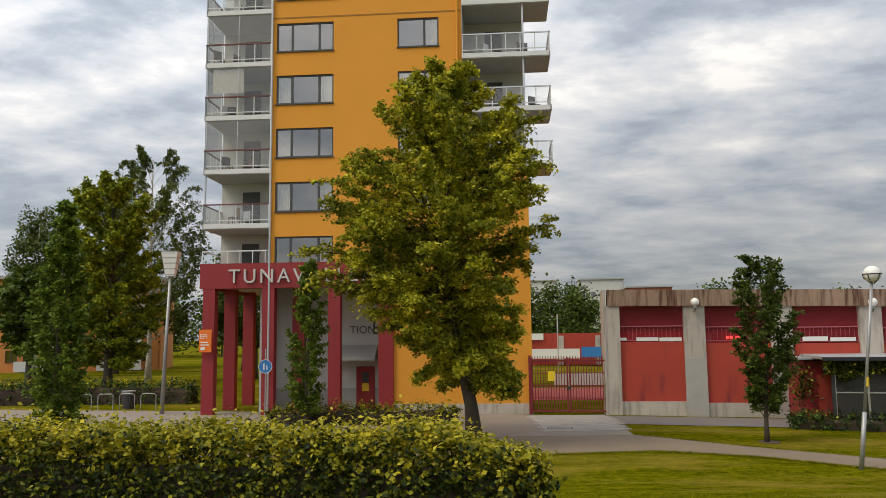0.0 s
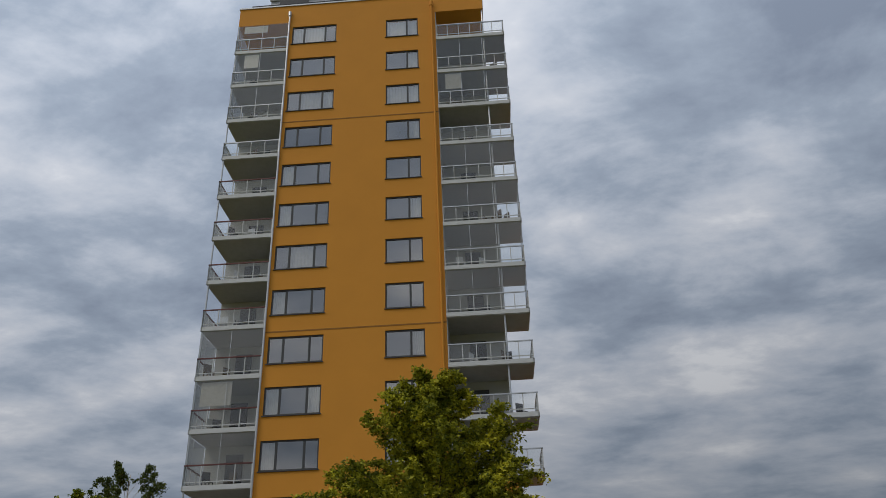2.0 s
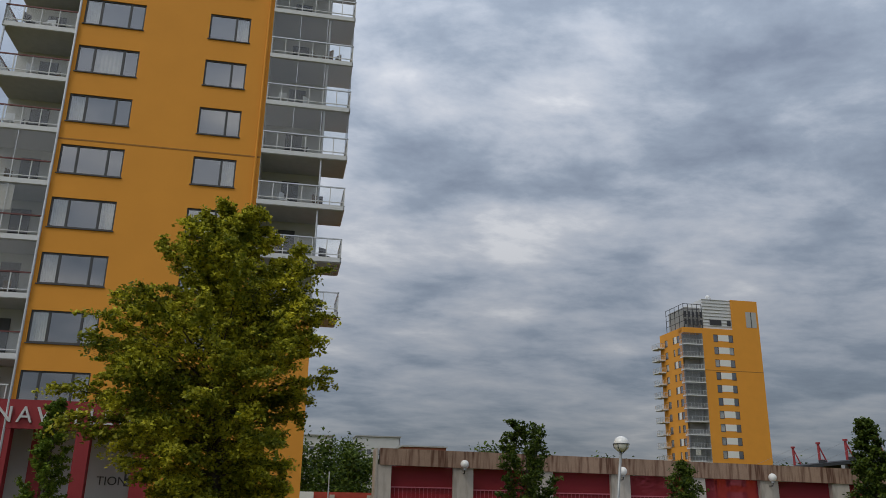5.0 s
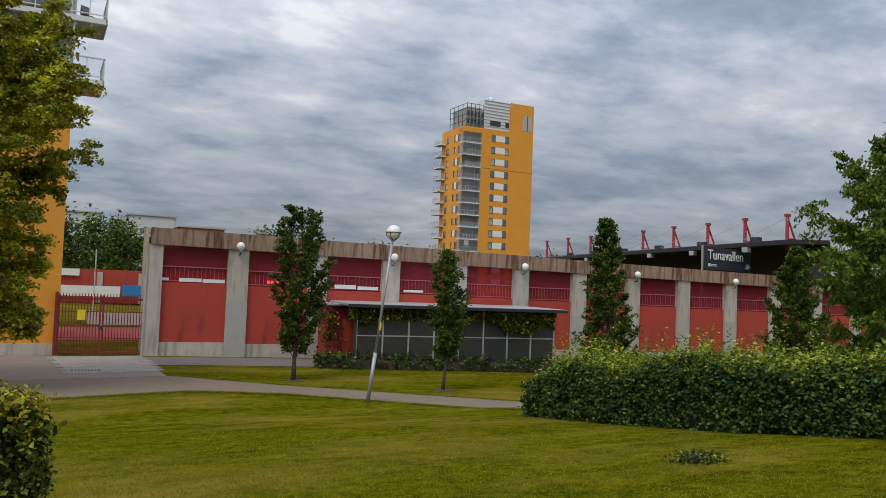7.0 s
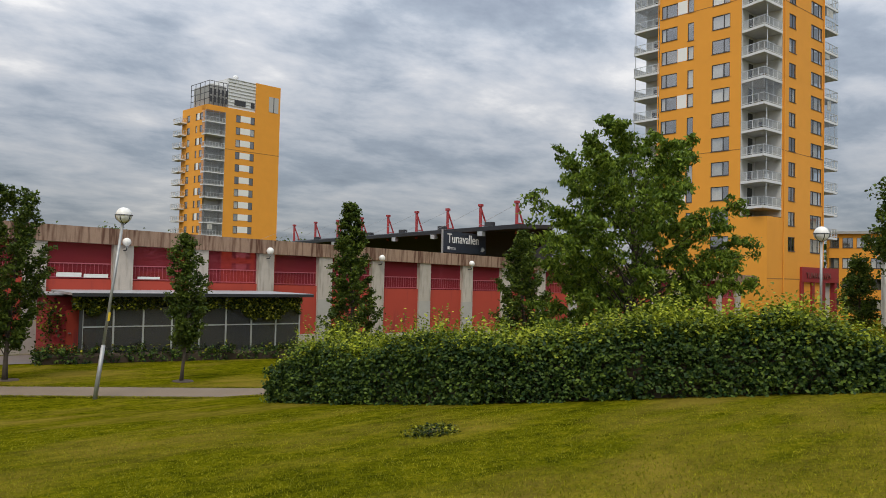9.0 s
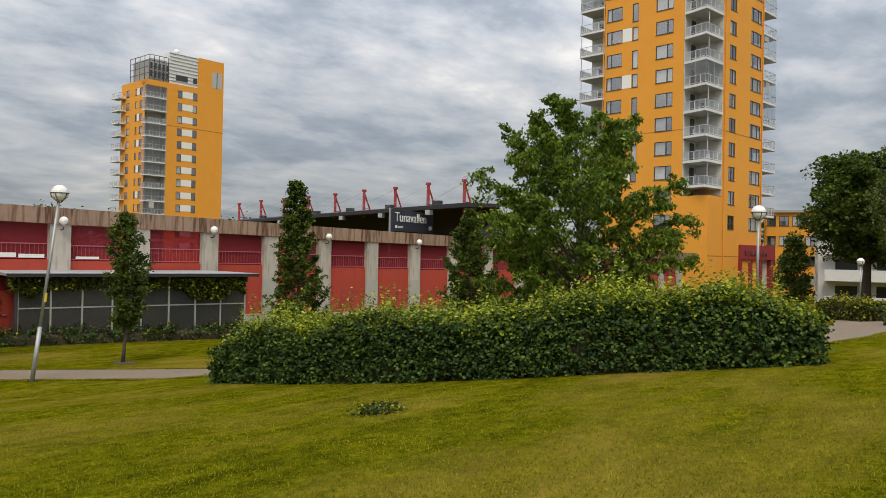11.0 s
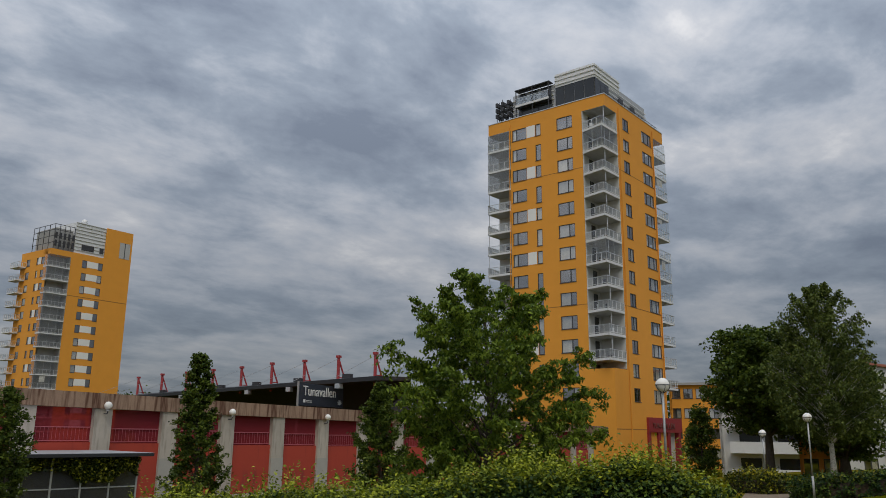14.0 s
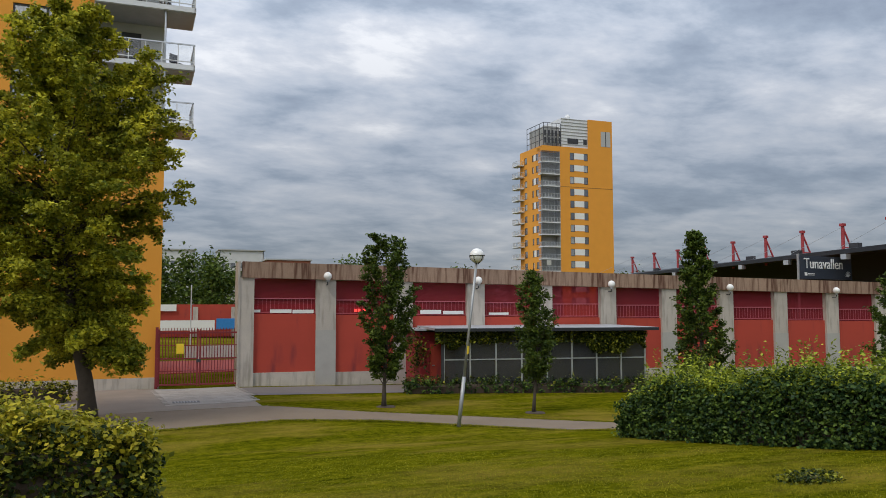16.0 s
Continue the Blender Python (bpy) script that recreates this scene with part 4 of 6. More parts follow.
    for k in range(8):
        z = H + 0.4 + k * 0.58
        part("rib", Shape().box(0.7 if k > 4 else 4.6, 7.6 if k > 4 else 15.3, 1.5, 1.597, z, z + 0.1), M["white"], pent)
        if k > 4:
            part("rib", Shape().box(0.7, 0.797, 1.6, 7.2, z, z + 0.1), M["white"], pent)
        else:
            part("rib", Shape().box(0.8, 0.897, 7.4, 13.6, z, z + 0.1), M["white"], pent)
    for a, c in ((1.7, 3.0), (3.1, 4.4), (4.5, 5.8), (5.9, 7.1)):
        part("penthouse_window", Shape().box(0.79, 0.895, a, c, H + 0.5, 46.55), M["dark_glass"], pent)
    for a, c in ((0.95, 2.2), (2.3, 3.5), (3.6, 4.5)):
        part("penthouse_window", Shape().box(a, c, 1.59, 1.695, H + 0.5, 46.55), M["dark_glass"], pent)
    for a in (7.0, 10.4):
        part("penthouse_window", Shape().box(a, a + 1.3, 1.49, 1.596, H + 1.2, H + 2.4), M["dark_steel"], pent)
    part("terrace_floor", Shape().box(-0.1, 0.9, 7.6, 12.6, 45.0, 45.15), M["dark_steel"], pent)
    part("terrace_band", Shape().box(-0.16, -0.1, 7.6, 12.6, 45.0, 45.28), M["white"], pent)
    part("terrace_glass", Shape().box(-0.1, -0.08, 7.7, 12.5, 45.3, 46.15), M["balcony_glass"], pent).visible_shadow = False
    part("terrace_rail", Shape().box(-0.14, -0.06, 7.6, 12.6, 46.15, 46.22), M["alu"], pent)
    part("terrace_canopy", Shape().box(-0.15, 0.9, 7.5, 12.7, 47.3, 47.42), M["dark_steel"], pent)
    for a, c in ((7.7, 9.2), (9.9, 10.9), (11.6, 12.5)):
        part("terrace_door", Shape().box(0.7, 0.78, a, c, 45.15, 47.1), M["dark_glass"], pent)
    part("terrace_recess", Shape().box(0.7, 0.79, 7.6, 12.6, H + 0.1, 44.98), M["dark_glass"], pent)
    for y in (7.6, 10.0, 12.5):
        part("terrace_post", Shape().box(-0.1, 0.0, y, y + 0.1, H + 0.1, 47.3), M["dark_steel"], pent)
    part("chimney_cowl", Shape().box(1.5, 2.1, 12.6, 13.2, 47.2, 48.0).box(1.35, 2.25, 12.45, 13.35, 48.0, 48.2), M["white"], pent)
    for k in range(9):
        x, y = 0.3 + 0.55 * (k % 3), 14.0 + 0.9 * (k // 3)
        aer = part("aerial", Shape().tube([(x, y, H + 0.1), (x, y, 46.4 + 0.5 * (k % 2))], 0.05, 6), M["dark_steel"], tw)
        for q in range(3):
            part("aerial_panel", Shape().box(x - 0.2, x + 0.2, y - 0.18, y + 0.12, 44.4 + 0.8 * q, 44.95 + 0.8 * q), M["dark_steel"], aer)
    rl = Shape().box(0.5, W - 0.5, 0.45, 0.5, H + 0.8, H + 0.85)
    for k in range(16):
        rl.box(0.5 + k, 0.54 + k, 0.45, 0.49, H + 0.1, H + 0.8)
    part("roof_rail", rl, M["dark_steel"], tw)
    return tw


tower_east()


def tower_far():
    rng = random.Random(12)
    m = T(98.2, 150.9, 0, -5.0)
    tw = thing("apartment_tower", "distant ochre apartment tower with white boards between its windows", "tower block", m)
    W, D, H = 18.7, 11.4, 40.5
    holes, wins = [], []
    for r in range(13):
        z = 37.6 - 2.8 * r
        for a, b in ((7.2, 8.3), (10.9, 12.0)):
            holes.append((a - 4.6, b - 4.6, z, z + 1.6))
            wins.append((a, z, b - a, ()))
        part("white_board", Shape().box(8.3, 10.9, -0.02, 0.02, z + 0.15, z + 1.55), M["panel_white"], tw)
    part("south_wall", facade(W - 4.6, 0, H, holes), M["ochre"], tw, m=T(4.6, 0, 0))
    for a, z, w, sp in wins:
        window(tw, T(a, 0, z), w, 1.6, sp, rng, 0.2)
    holes, wins = [], []
    for r in range(13):
        z = 37.4 - 2.8 * r
        for ua, ub in ((9.1, 7.7), (5.1, 4.3), (3.2, 1.9)):
            holes.append((D - ua, D - ub, z, z + 1.5))
            wins.append((ua, z, ua - ub))
        if r % 2 == 0:
            part("white_board", Shape().box(D - 4.25, D - 3.25, -0.02, 0.02, z, z + 1.5), M["panel_white"], tw, m=T(0, D, 0, -90))
    part("west_wall", facade(D - 0.9, 0, H - 0.4, holes), M["ochre"], tw, m=T(0, D, 0, -90))
    for ua, z, w in wins:
        window(tw, T(0, ua, z, -90), w, 1.5, (), rng, 0.2)
    part("body", Shape().box(1.2, W, 2.5, D, 0, H - 0.5).box(4.6, W, 1.0, 2.5, 0, H - 0.5), M["room"], tw)
    part("loggia_wall", Shape().box(0.9, 4.6, 2.0, 2.49, 0, H - 0.5), M["grey_wall"], tw)
    part("loggia_wall", Shape().box(4.5, 4.59, 0.05, 2.0, 0, H - 0.5), M["grey_wall"], tw)
    part("roof_band", Shape().box(0, 4.6, 0, 2.4, H - 1.2, H).box(0, 12.2, 0.001, D, H - 0.4, H), M["ochre"], tw)
    part("stair_head", Shape().box(12.2, W, 0.0, D, H, 47.4), M["ochre"], tw)
    part("stair_window", Shape().box(15.6, 18.2, -0.04, 0.02, 41.2, 44.8), M["slab"], tw)
    part("stair_mullion", Shape().box(16.8, 17.0, -0.07, -0.041, 41.2, 44.8), M["frame"], tw)
    part("roof_cowl", Shape().tube([(8.4, 3.0, 47.3), (8.4, 3.0, 48.2)], 0.5, 10).ball((8.4, 3.0, 48.3), 0.7, 6, 12), M["white"], tw)
    part("joint", Shape().box(4.6, W, -0.015, 0, 31.1, 31.25), M["ochre_dark"], tw)
    pent = part("penthouse", Shape().box(5.2, 12.19, 0.3, D - 1, H + 0.02, 47.3), M["white"], tw, "white ribbed penthouse")
    rib = Shape()
    for k in range(9):
        rib.box(5.1, 12.19, 0.2, 0.297, H + 0.6 + 0.75 * k, H + 0.72 + 0.75 * k)
    part("rib", rib, M["grey_wall"], pent)
    part("penthouse_window", Shape().box(6.8, 9.6, 0.18, 0.298, H + 0.9, H + 2.1), M["dark_steel"], pent)
    part("penthouse_window", Shape().box(11.0, 11.9, 0.18, 0.298, H + 0.9, H + 2.1), M["dark_steel"], pent)
    part("plant_room", Shape().box(1.4, 5.1, 1.4, 9.0, H, 45.4), M["grey_wall"], tw)
    for k in range(5):
        part("frame_post", Shape().box(0.6 + k * 1.1, 0.7 + k * 1.1, 0.4, 0.5, H, 46.0), M["dark_steel"], tw)
        part("frame_post", Shape().box(0.6, 0.7, 0.4 + k * 2.1, 0.5 + k * 2.1, H, 46.0), M["dark_steel"], tw)
    for z in (42.0, 43.4, 44.7, 45.9):
        part("frame_rail", Shape().box(0.6, 5.1, 0.4, 0.5, z, z + 0.1), M["dark_steel"], tw)
        part("frame_rail", Shape().box(0.6, 0.7, 0.4, 9.0, z, z + 0.1), M["dark_steel"], tw)
    for k in range(10):
        x, q = 0.75 + (k % 5) * 0.95, k // 5
        part("aerial_panel", Shape().box(x, x + 0.45, 0.25, 0.4, 41.2 + 1.7 * q, 42.5 + 1.7 * q), M["dark_steel"], tw)
    for r in range(13):
        z = 36.6 - 2.8 * r
        balcony(tw, -0.05, 4.5, -0.05, 1.98, z, "SW", z + 2.8 if r else H - 1.2, rng, glaze=0.5, chairs=False)
        balcony(tw, -1.6, 0.0, D - 2.2, D + 1.2, z + 0.5, "SWN", z + 3.3, rng, glaze=0.0, chairs=False)
    return tw


tower_far()


# ---- trees and hedges ----
def tree(name, label, x, y, height, crown_r, crown_z0, material, bark, seed, n_leaf, leaf, profile, trunk_r=0.2, clump=0.5, lean=(0, 0), limbs=26, droop=0.3, spread=1.0, category="tree", group="", bare=0.0, upright=0.25, flat=0.7, along=0.0, shift=(0, 0), slim=1.5):
    """A tapered trunk, limbs that reach the crown's clumps, and leaves scattered round each clump."""
    rng = np.random.default_rng(seed)
    z0 = ground_z(x, y)
    t = thing(name, label, category, T(x, y, z0 - 0.05), group)
    h = height - z0
    trunk, limb = Shape(), Shape()
    n = 9
    pts = []
    for k in range(n):
        f = k / (n - 1)
        bend = smooth(0.02, 0.3, f)
        pts.append((lean[0] * f + shift[0] * bend + 0.08 * math.sin(3 * f + seed), lean[1] * f + shift[1] * bend + 0.08 * math.cos(4 * f + seed), f * h * 0.93))
    trunk.tube(pts, [trunk_r * (1.25 if k == 0 else 1) * (1 - 0.9 * k / (n - 1)) + 0.012 for k in range(n)], 9)

    def on_trunk(z):
        f = min(1.0, max(0.0, z / (h * 0.93))) * (n - 1)
        i = min(n - 2, int(f))
        a, b = Vector(pts[i]), Vector(pts[i + 1])
        return a.lerp(b, f - i)

    cz0 = crown_z0 - z0
    centres = []
    n_cl = max(12, int(n_leaf / 55))
    # boughs: main directions round which the clumps gather, which leaves gaps between them
    boughs = [(2.4 * k + rng.normal(0, 0.5), 0.01 + 0.97 * (k + rng.uniform(0, 1)) / limbs, rng.uniform(0.76, 1.06)) for k in range(limbs)]
    for k in range(n_cl):
        ba, bf, br = boughs[rng.integers(len(boughs))]
        f = min(0.995, max(0.0, bf + rng.normal(0, 0.05)))
        ang = ba + rng.normal(0, 0.42)
        rad = crown_r * profile(f) * br * rng.uniform(0.02, 1.0) ** 0.42 * spread
        c = on_trunk(cz0 + f * (h - cz0))
        z = cz0 + f * (h - cz0) + upright * rad * 0.35
        if rng.random() < along:
            # on the bough itself, out to its tip
            zt, rb = cz0 + bf * (h - cz0), crown_r * profile(bf) * br * 1.08
            foot = on_trunk(max(0.3, zt - rb * (0.35 + upright)))
            tip = on_trunk(zt) + Vector((rb * math.cos(ba), rb * math.sin(ba), upright * rb * 0.35))
            q = foot.lerp(tip, rng.uniform(0.25, 1.0) ** 0.7)
            jit = clump * 0.8
            centres.append((q.x + rng.normal(0, jit), q.y + rng.normal(0, jit), min(q.z + rng.normal(0, jit), h)))
            continue
        centres.append((c.x + rad * math.cos(ang), c.y + rad * math.sin(ang), min(z, h - 0.1)))
    for a, f, r in boughs:
        rad = crown_r * profile(f) * r * 0.85
        zt = cz0 + f * (h - cz0)
        start = on_trunk(max(0.3, zt - rad * (0.35 + upright)))
        end = on_trunk(zt) + Vector((rad * math.cos(a), rad * math.sin(a), upright * rad * 0.35))
        mid = start.lerp(end, 0.5) + Vector((0, 0, 0.08 * rad))
        r0 = max(0.012, trunk_r * 0.38 * (1 - 0.7 * f))
        limb.tube([start, mid, end], [r0, r0 * 0.55, 0.008], 5, cap=False)
        for _ in range(3):
            q = mid.lerp(end, rng.uniform(0.1, 0.8))
            e2 = q + Vector((rng.normal(0, 0.25), rng.normal(0, 0.25), rng.normal(0.1, 0.2))) * max(0.4, rad * 0.4)
            limb.tube([q, e2], [r0 * 0.3, 0.005], 4, cap=False)
    part("trunk", trunk, bark, t, smooth=True)
    part("branchwork", limb, M["bark"], t, smooth=True)
    cen = np.array(centres)
    idx = rng.integers(len(cen), size=n_leaf)
    off = rng.normal(size=(n_leaf, 3))
    off *= (rng.uniform(0.1, 1.0, n_leaf) ** 0.45 / np.linalg.norm(off, axis=1))[:, None]
    off *= clump * np.array([1, 1, flat]) * rng.uniform(0.6, 1.2, n_cl)[idx][:, None]
    p = cen[idx] + off
    p[:, 2] -= droop * 0.35 * (off[:, 0] ** 2 + off[:, 1] ** 2) / max(clump, 0.1)
    p = p[p[:, 2] > max(0.3, cz0 - 0.5)]
    part("crown", leaves(p, leaf, material, "crown", rng, droop, slim), material, t)
    return t


def round_top(f):
    return (0.35 + 0.65 * smooth(0, 0.22, f)) * math.sqrt(max(0.02, 1 - max(0.0, (f - 0.3) / 0.72) ** 2.0))


def cone(f):
    return 0.12 + 0.88 * (1 - f) ** 0.85 * smooth(-0.15, 0.12, f)


def vase(f):
    return (0.55 + 0.45 * smooth(0, 0.4, f)) * math.sqrt(max(0.05, 1 - max(0.0, (f - 0.45) / 0.6) ** 2.0))


def grade(points):
    """A curve through (fraction, value) pairs."""
    xs, ys = [p[0] for p in points], [p[1] for p in points]
    return lambda f: float(np.interp(f, xs, ys))


def bough_tree(name, label, x, y, height, crown_z0, reach, material, bark, seed, boughs, twigs, per_twig, leaf, rise, droop=0.3, slim=1.5, trunk_r=0.2, shift=(0, 0), drift=None, group="", hang=0.3, twig=0.3, jitter=0.06, inner=0.28):
    """A tree grown limb by limb: arching boughs from the trunk to the crown's edge, twigs fanned along them, leaves set along the twigs."""
    rng = np.random.default_rng(seed)
    z0 = ground_z(x, y)
    t = thing(name, label, "tree", T(x, y, z0 - 0.05), group)
    h = height - z0
    cz0 = crown_z0 - z0
    n = 10
    pts = []
    for k in range(n):
        f = k / (n - 1)
        bend = smooth(0.02, 0.5, f)
        pts.append(Vector((shift[0] * bend + 0.07 * math.sin(5 * f + seed), shift[1] * bend + 0.07 * math.cos(6 * f + seed), f * h * 0.95)))

    def axis(z):
        f = min(1.0, max(0.0, z / (h * 0.95))) * (n - 1)
        i = min(n - 2, int(f))
        return pts[i].lerp(pts[i + 1], f - i)

    trunk, limb = Shape(), Shape()
    trunk.tube(pts, [trunk_r * (1.35 if k == 0 else 1) * (1 - 0.92 * k / (n - 1)) + 0.01 for k in range(n)], 10)
    start, way, length = [], [], []
    for k in range(boughs):
        f = (k + rng.uniform(0, 1)) / boughs
        a = 2.39996 * k + rng.normal(0, 0.35)
        r = reach(f) * rng.uniform(0.72, 1.06)
        zt = cz0 + f * (h - cz0)
        off = Vector(drift(f)) if drift else Vector((0, 0))
        root = axis(max(0.25 * cz0 + 0.3, zt - r * rise(f)))
        tip = axis(zt) + Vector((r * math.cos(a) + off.x, r * math.sin(a) + off.y, 0))
        tip.z = zt
        ctrl = root.lerp(tip, 0.5) + Vector((0, 0, 0.16 * r))
        r0 = max(0.012, trunk_r * 0.36 * (1 - 0.75 * f))
        line = [root * (1 - q) ** 2 + ctrl * 2 * q * (1 - q) + tip * q * q for q in (0, 0.25, 0.5, 0.75, 1.0)]
        limb.tube(line, [r0, r0 * 0.75, r0 * 0.5, r0 * 0.3, 0.006], 5, cap=False)
        span = (tip - root).length
        for j in range(twigs):
            q = inner + (1 - inner) * ((j + rng.uniform(0, 1)) / twigs) ** 0.8
            p = root * (1 - q) ** 2 + ctrl * 2 * q * (1 - q) + tip * q * q
            d = ((ctrl - root) * (1 - q) + (tip - ctrl) * q).normalized()
            side = Vector(rng.normal(size=3)) * 0.62
            side.z *= 0.6
            d = (d * 0.75 + side).normalized()
            ln = max(0.3, span * twig * (1.15 - 0.6 * q) * rng.uniform(0.6, 1.25))
            start.append(p)
            way.append(d)
            length.append(ln)
            if j % 3 == 0:
                e = p + d * ln * 0.9
                limb.tube([p, e - Vector((0, 0, hang * 0.3 * ln))], [r0 * 0.22 + 0.004, 0.004], 4, cap=False)
    part("trunk", trunk, bark, t, smooth=True)
    part("branchwork", limb, bark, t, smooth=True)
    st, wy, ln = np.array(start), np.array(way), np.array(length)
    idx = np.repeat(np.arange(len(st)), per_twig)
    q = rng.uniform(0.02, 1.0, len(idx)) ** 0.8
    p = st[idx] + wy[idx] * (ln[idx] * q)[:, None]
    p[:, 2] -= hang * q * q * ln[idx]
    p += rng.normal(size=p.shape) * jitter * np.array([1, 1, 0.7])
    p = p[(p[:, 2] > 0.25) & (p[:, 2] < h + 0.15)]
    part("crown", leaves(p, leaf, material, "crown", rng, droop, slim), material, t)
    return t


def upright(f):
    return 1.5


bough_tree("linden_tree", "full-leaved linden tree with yellowing green foliage before the tower", 1.05, 28.0, 13.5, 1.9,
           grade(((0, 1.7), (0.12, 2.1), (0.24, 2.7), (0.33, 3.7), (0.47, 4.1), (0.6, 3.9), (0.73, 3.6), (0.87, 2.6), (1, 0.7))), M["leaf_linden"], M["bark"], 3, 112, 26, 54, 0.14,
           grade(((0, -0.12), (0.3, 0.2), (0.6, 0.55), (1, 1.3))), shift=(-0.95, 0), drift=lambda f: (grade(((0, 0.35), (0.14, 0.3), (0.24, -0.1), (0.34, -0.9), (0.5, -0.4), (0.7, 0), (1, 0.1)))(f), 0), trunk_r=0.24, hang=0.3, twig=0.27, jitter=0.09, inner=0.1)
YOUNG = "young columnar trees"
bough_tree("columnar_tree", "slim dark green columnar tree with two tops on the lawn", 11.2, 28.1, 6.4, 1.25, grade(((0, 0.4), (0.25, 0.8), (0.55, 1.12), (0.8, 1.0), (1, 0.5))), M["leaf_dark"], M["bark"], 5, 44, 14, 26, 0.12, upright, trunk_r=0.07, group=YOUNG, hang=0.1, twig=0.3)
bough_tree("columnar_tree", "short young columnar tree in a round bed of soil", 15.6, 24.7, 4.9, 1.25, grade(((0, 0.35), (0.3, 0.66), (0.6, 0.7), (0.85, 0.42), (1, 0.12))), M["leaf_dark"], M["bark"], 6, 34, 12, 22, 0.11, upright, trunk_r=0.05, group=YOUNG, hang=0.1, twig=0.32)
bough_tree("columnar_tree", "dark columnar tree before the red wall", 22.7, 23.9, 6.6, 0.3, grade(((0, 0.75), (0.25, 1.15), (0.5, 0.95), (0.8, 0.5), (1, 0.06))), M["leaf_dark"], M["bark"], 7, 60, 14, 28, 0.12, upright, trunk_r=0.09, group=YOUNG, hang=0.15, twig=0.3)
bough_tree("columnar_tree", "dark columnar tree beside the cherry tree", 29.8, 20.2, 5.8, 0.3, grade(((0, 0.9), (0.25, 1.35), (0.55, 1.1), (0.85, 0.5), (1, 0.1))), M["leaf_dark"], M["bark"], 8, 60, 14, 28, 0.13, upright, trunk_r=0.09, group=YOUNG, hang=0.15, twig=0.3)
bough_tree("columnar_tree", "tall columnar tree beside the street lamp", -14.8, 31.0, 9.1, 0.4, grade(((0, 0.9), (0.3, 1.2), (0.6, 0.95), (0.85, 0.45), (1, 0.06))), M["leaf_cherry"], M["bark"], 9, 70, 14, 26, 0.14, upright, trunk_r=0.12, group=YOUNG, hang=0.15, twig=0.3)
bough_tree("columnar_tree", "slim columnar tree before the tower entrance", -5.65, 33.6, 6.9, 0.7, grade(((0, 0.45), (0.3, 0.85), (0.6, 0.75), (0.85, 0.4), (1, 0.06))), M["leaf_cherry"], M["bark"], 10, 48, 12, 24, 0.12, upright, trunk_r=0.07, group=YOUNG, hang=0.1, twig=0.3)
bough_tree("cherry_tree", "spreading cherry tree with long drooping green leaves", 21.9, 11.3, 8.5, 1.5,
           grade(((0, 2.4), (0.15, 2.9), (0.35, 3.15), (0.55, 3.1), (0.75, 2.75), (0.9, 2.1), (1, 1.0))), M["leaf_cherry"], M["bark"], 13, 70, 20, 40, 0.165,
           grade(((0, 0.2), (0.3, 0.45), (0.6, 0.8), (1, 1.2))), droop=0.9, slim=2.3, trunk_r=0.14, shift=(0.2, -0.2), hang=0.35, twig=0.26, jitter=0.07, inner=0.22)
tree("linden_tree", "large old linden tree with dense dark crown", 73.7, 10.4, 12.9, 5.2, 4.4, M["leaf_dark"], M["bark"], 14, 34000, 0.34, round_top, 0.4, 0.85, (0, 0), 48, along=0.55)
tree("linden_tree", "dense dark linden tree behind the birch", 77.5, 5.0, 11.0, 4.4, 2.3, M["leaf_dark"], M["bark"], 22, 24000, 0.34, round_top, 0.4, 0.85, (0, 0), 44, along=0.55)
bough_tree("birch_tree", "tall birch tree with white trunk and hanging twigs", 65.0, 5.0, 15.0, 4.4, grade(((0, 2.8), (0.3, 4.1), (0.6, 3.7), (0.85, 2.3), (1, 0.7))), M["leaf_birch"], M["birch"], 15, 90, 15, 30, 0.2, grade(((0, 0.6), (0.5, 1.0), (1, 1.6))), droop=1.0, trunk_r=0.2, hang=0.9, twig=0.26, jitter=0.12, inner=0.2)
tree("conifer_bush", "dark dense evergreen beside the eastern tower", 79.0, 17.0, 6.6, 2.0, 0.2, M["leaf_dark"], M["bark"], 16, 7000, 0.25, cone, 0.15, 0.6, category="shrub")
tree("maple_tree", "maple tree with yellow-green leaves at the lawn edge", 41.0, -6.1, 15.0, 4.6, 2.0, M["leaf_yellow"], M["bark"], 17, 46000, 0.22, round_top, 0.25, 0.5, (0, 0), 70, droop=0.5, along=0.7)
bough_tree("linden_tree", "broad linden tree with golden tinged crown by the square", -22.6, 54.0, 15.0, 2.0, grade(((0, 2.1), (0.25, 3.1), (0.5, 3.3), (0.75, 3.0), (0.92, 2.2), (1, 1.2))), M["leaf_park"], M["bark"], 18, 80, 18, 44, 0.24, grade(((0, 0.2), (0.5, 0.6), (1, 1.3))), trunk_r=0.32, hang=0.2, twig=0.28, jitter=0.12)
bough_tree("birch_tree", "tall birch tree with sparse hanging crown", -25.2, 68.2, 20.6, 5.0, grade(((0, 3.6), (0.3, 4.9), (0.6, 4.7), (0.85, 3.5), (1, 1.6))), M["leaf_birch"], M["birch"], 19, 70, 14, 30, 0.21, grade(((0, 0.5), (0.5, 0.9), (1, 1.5))), droop=1.0, trunk_r=0.24, hang=1.0, twig=0.24, jitter=0.12, inner=0.4)
tree("birch_tree", "slim weeping birch tree", -40.5, 79.0, 16.6, 3.4, 5.0, M["leaf_birch"], M["birch"], 20, 12000, 0.28, vase, 0.2, 0.7, (0, 0), 30, droop=0.9, flat=1.5)
tree("birch_tree", "slim weeping birch tree", -44.5, 74.0, 12.0, 3.0, 3.0, M["leaf_birch"], M["birch"], 21, 7000, 0.26, vase, 0.2, 0.7, (0, 0), 26, droop=0.9, flat=1.5)
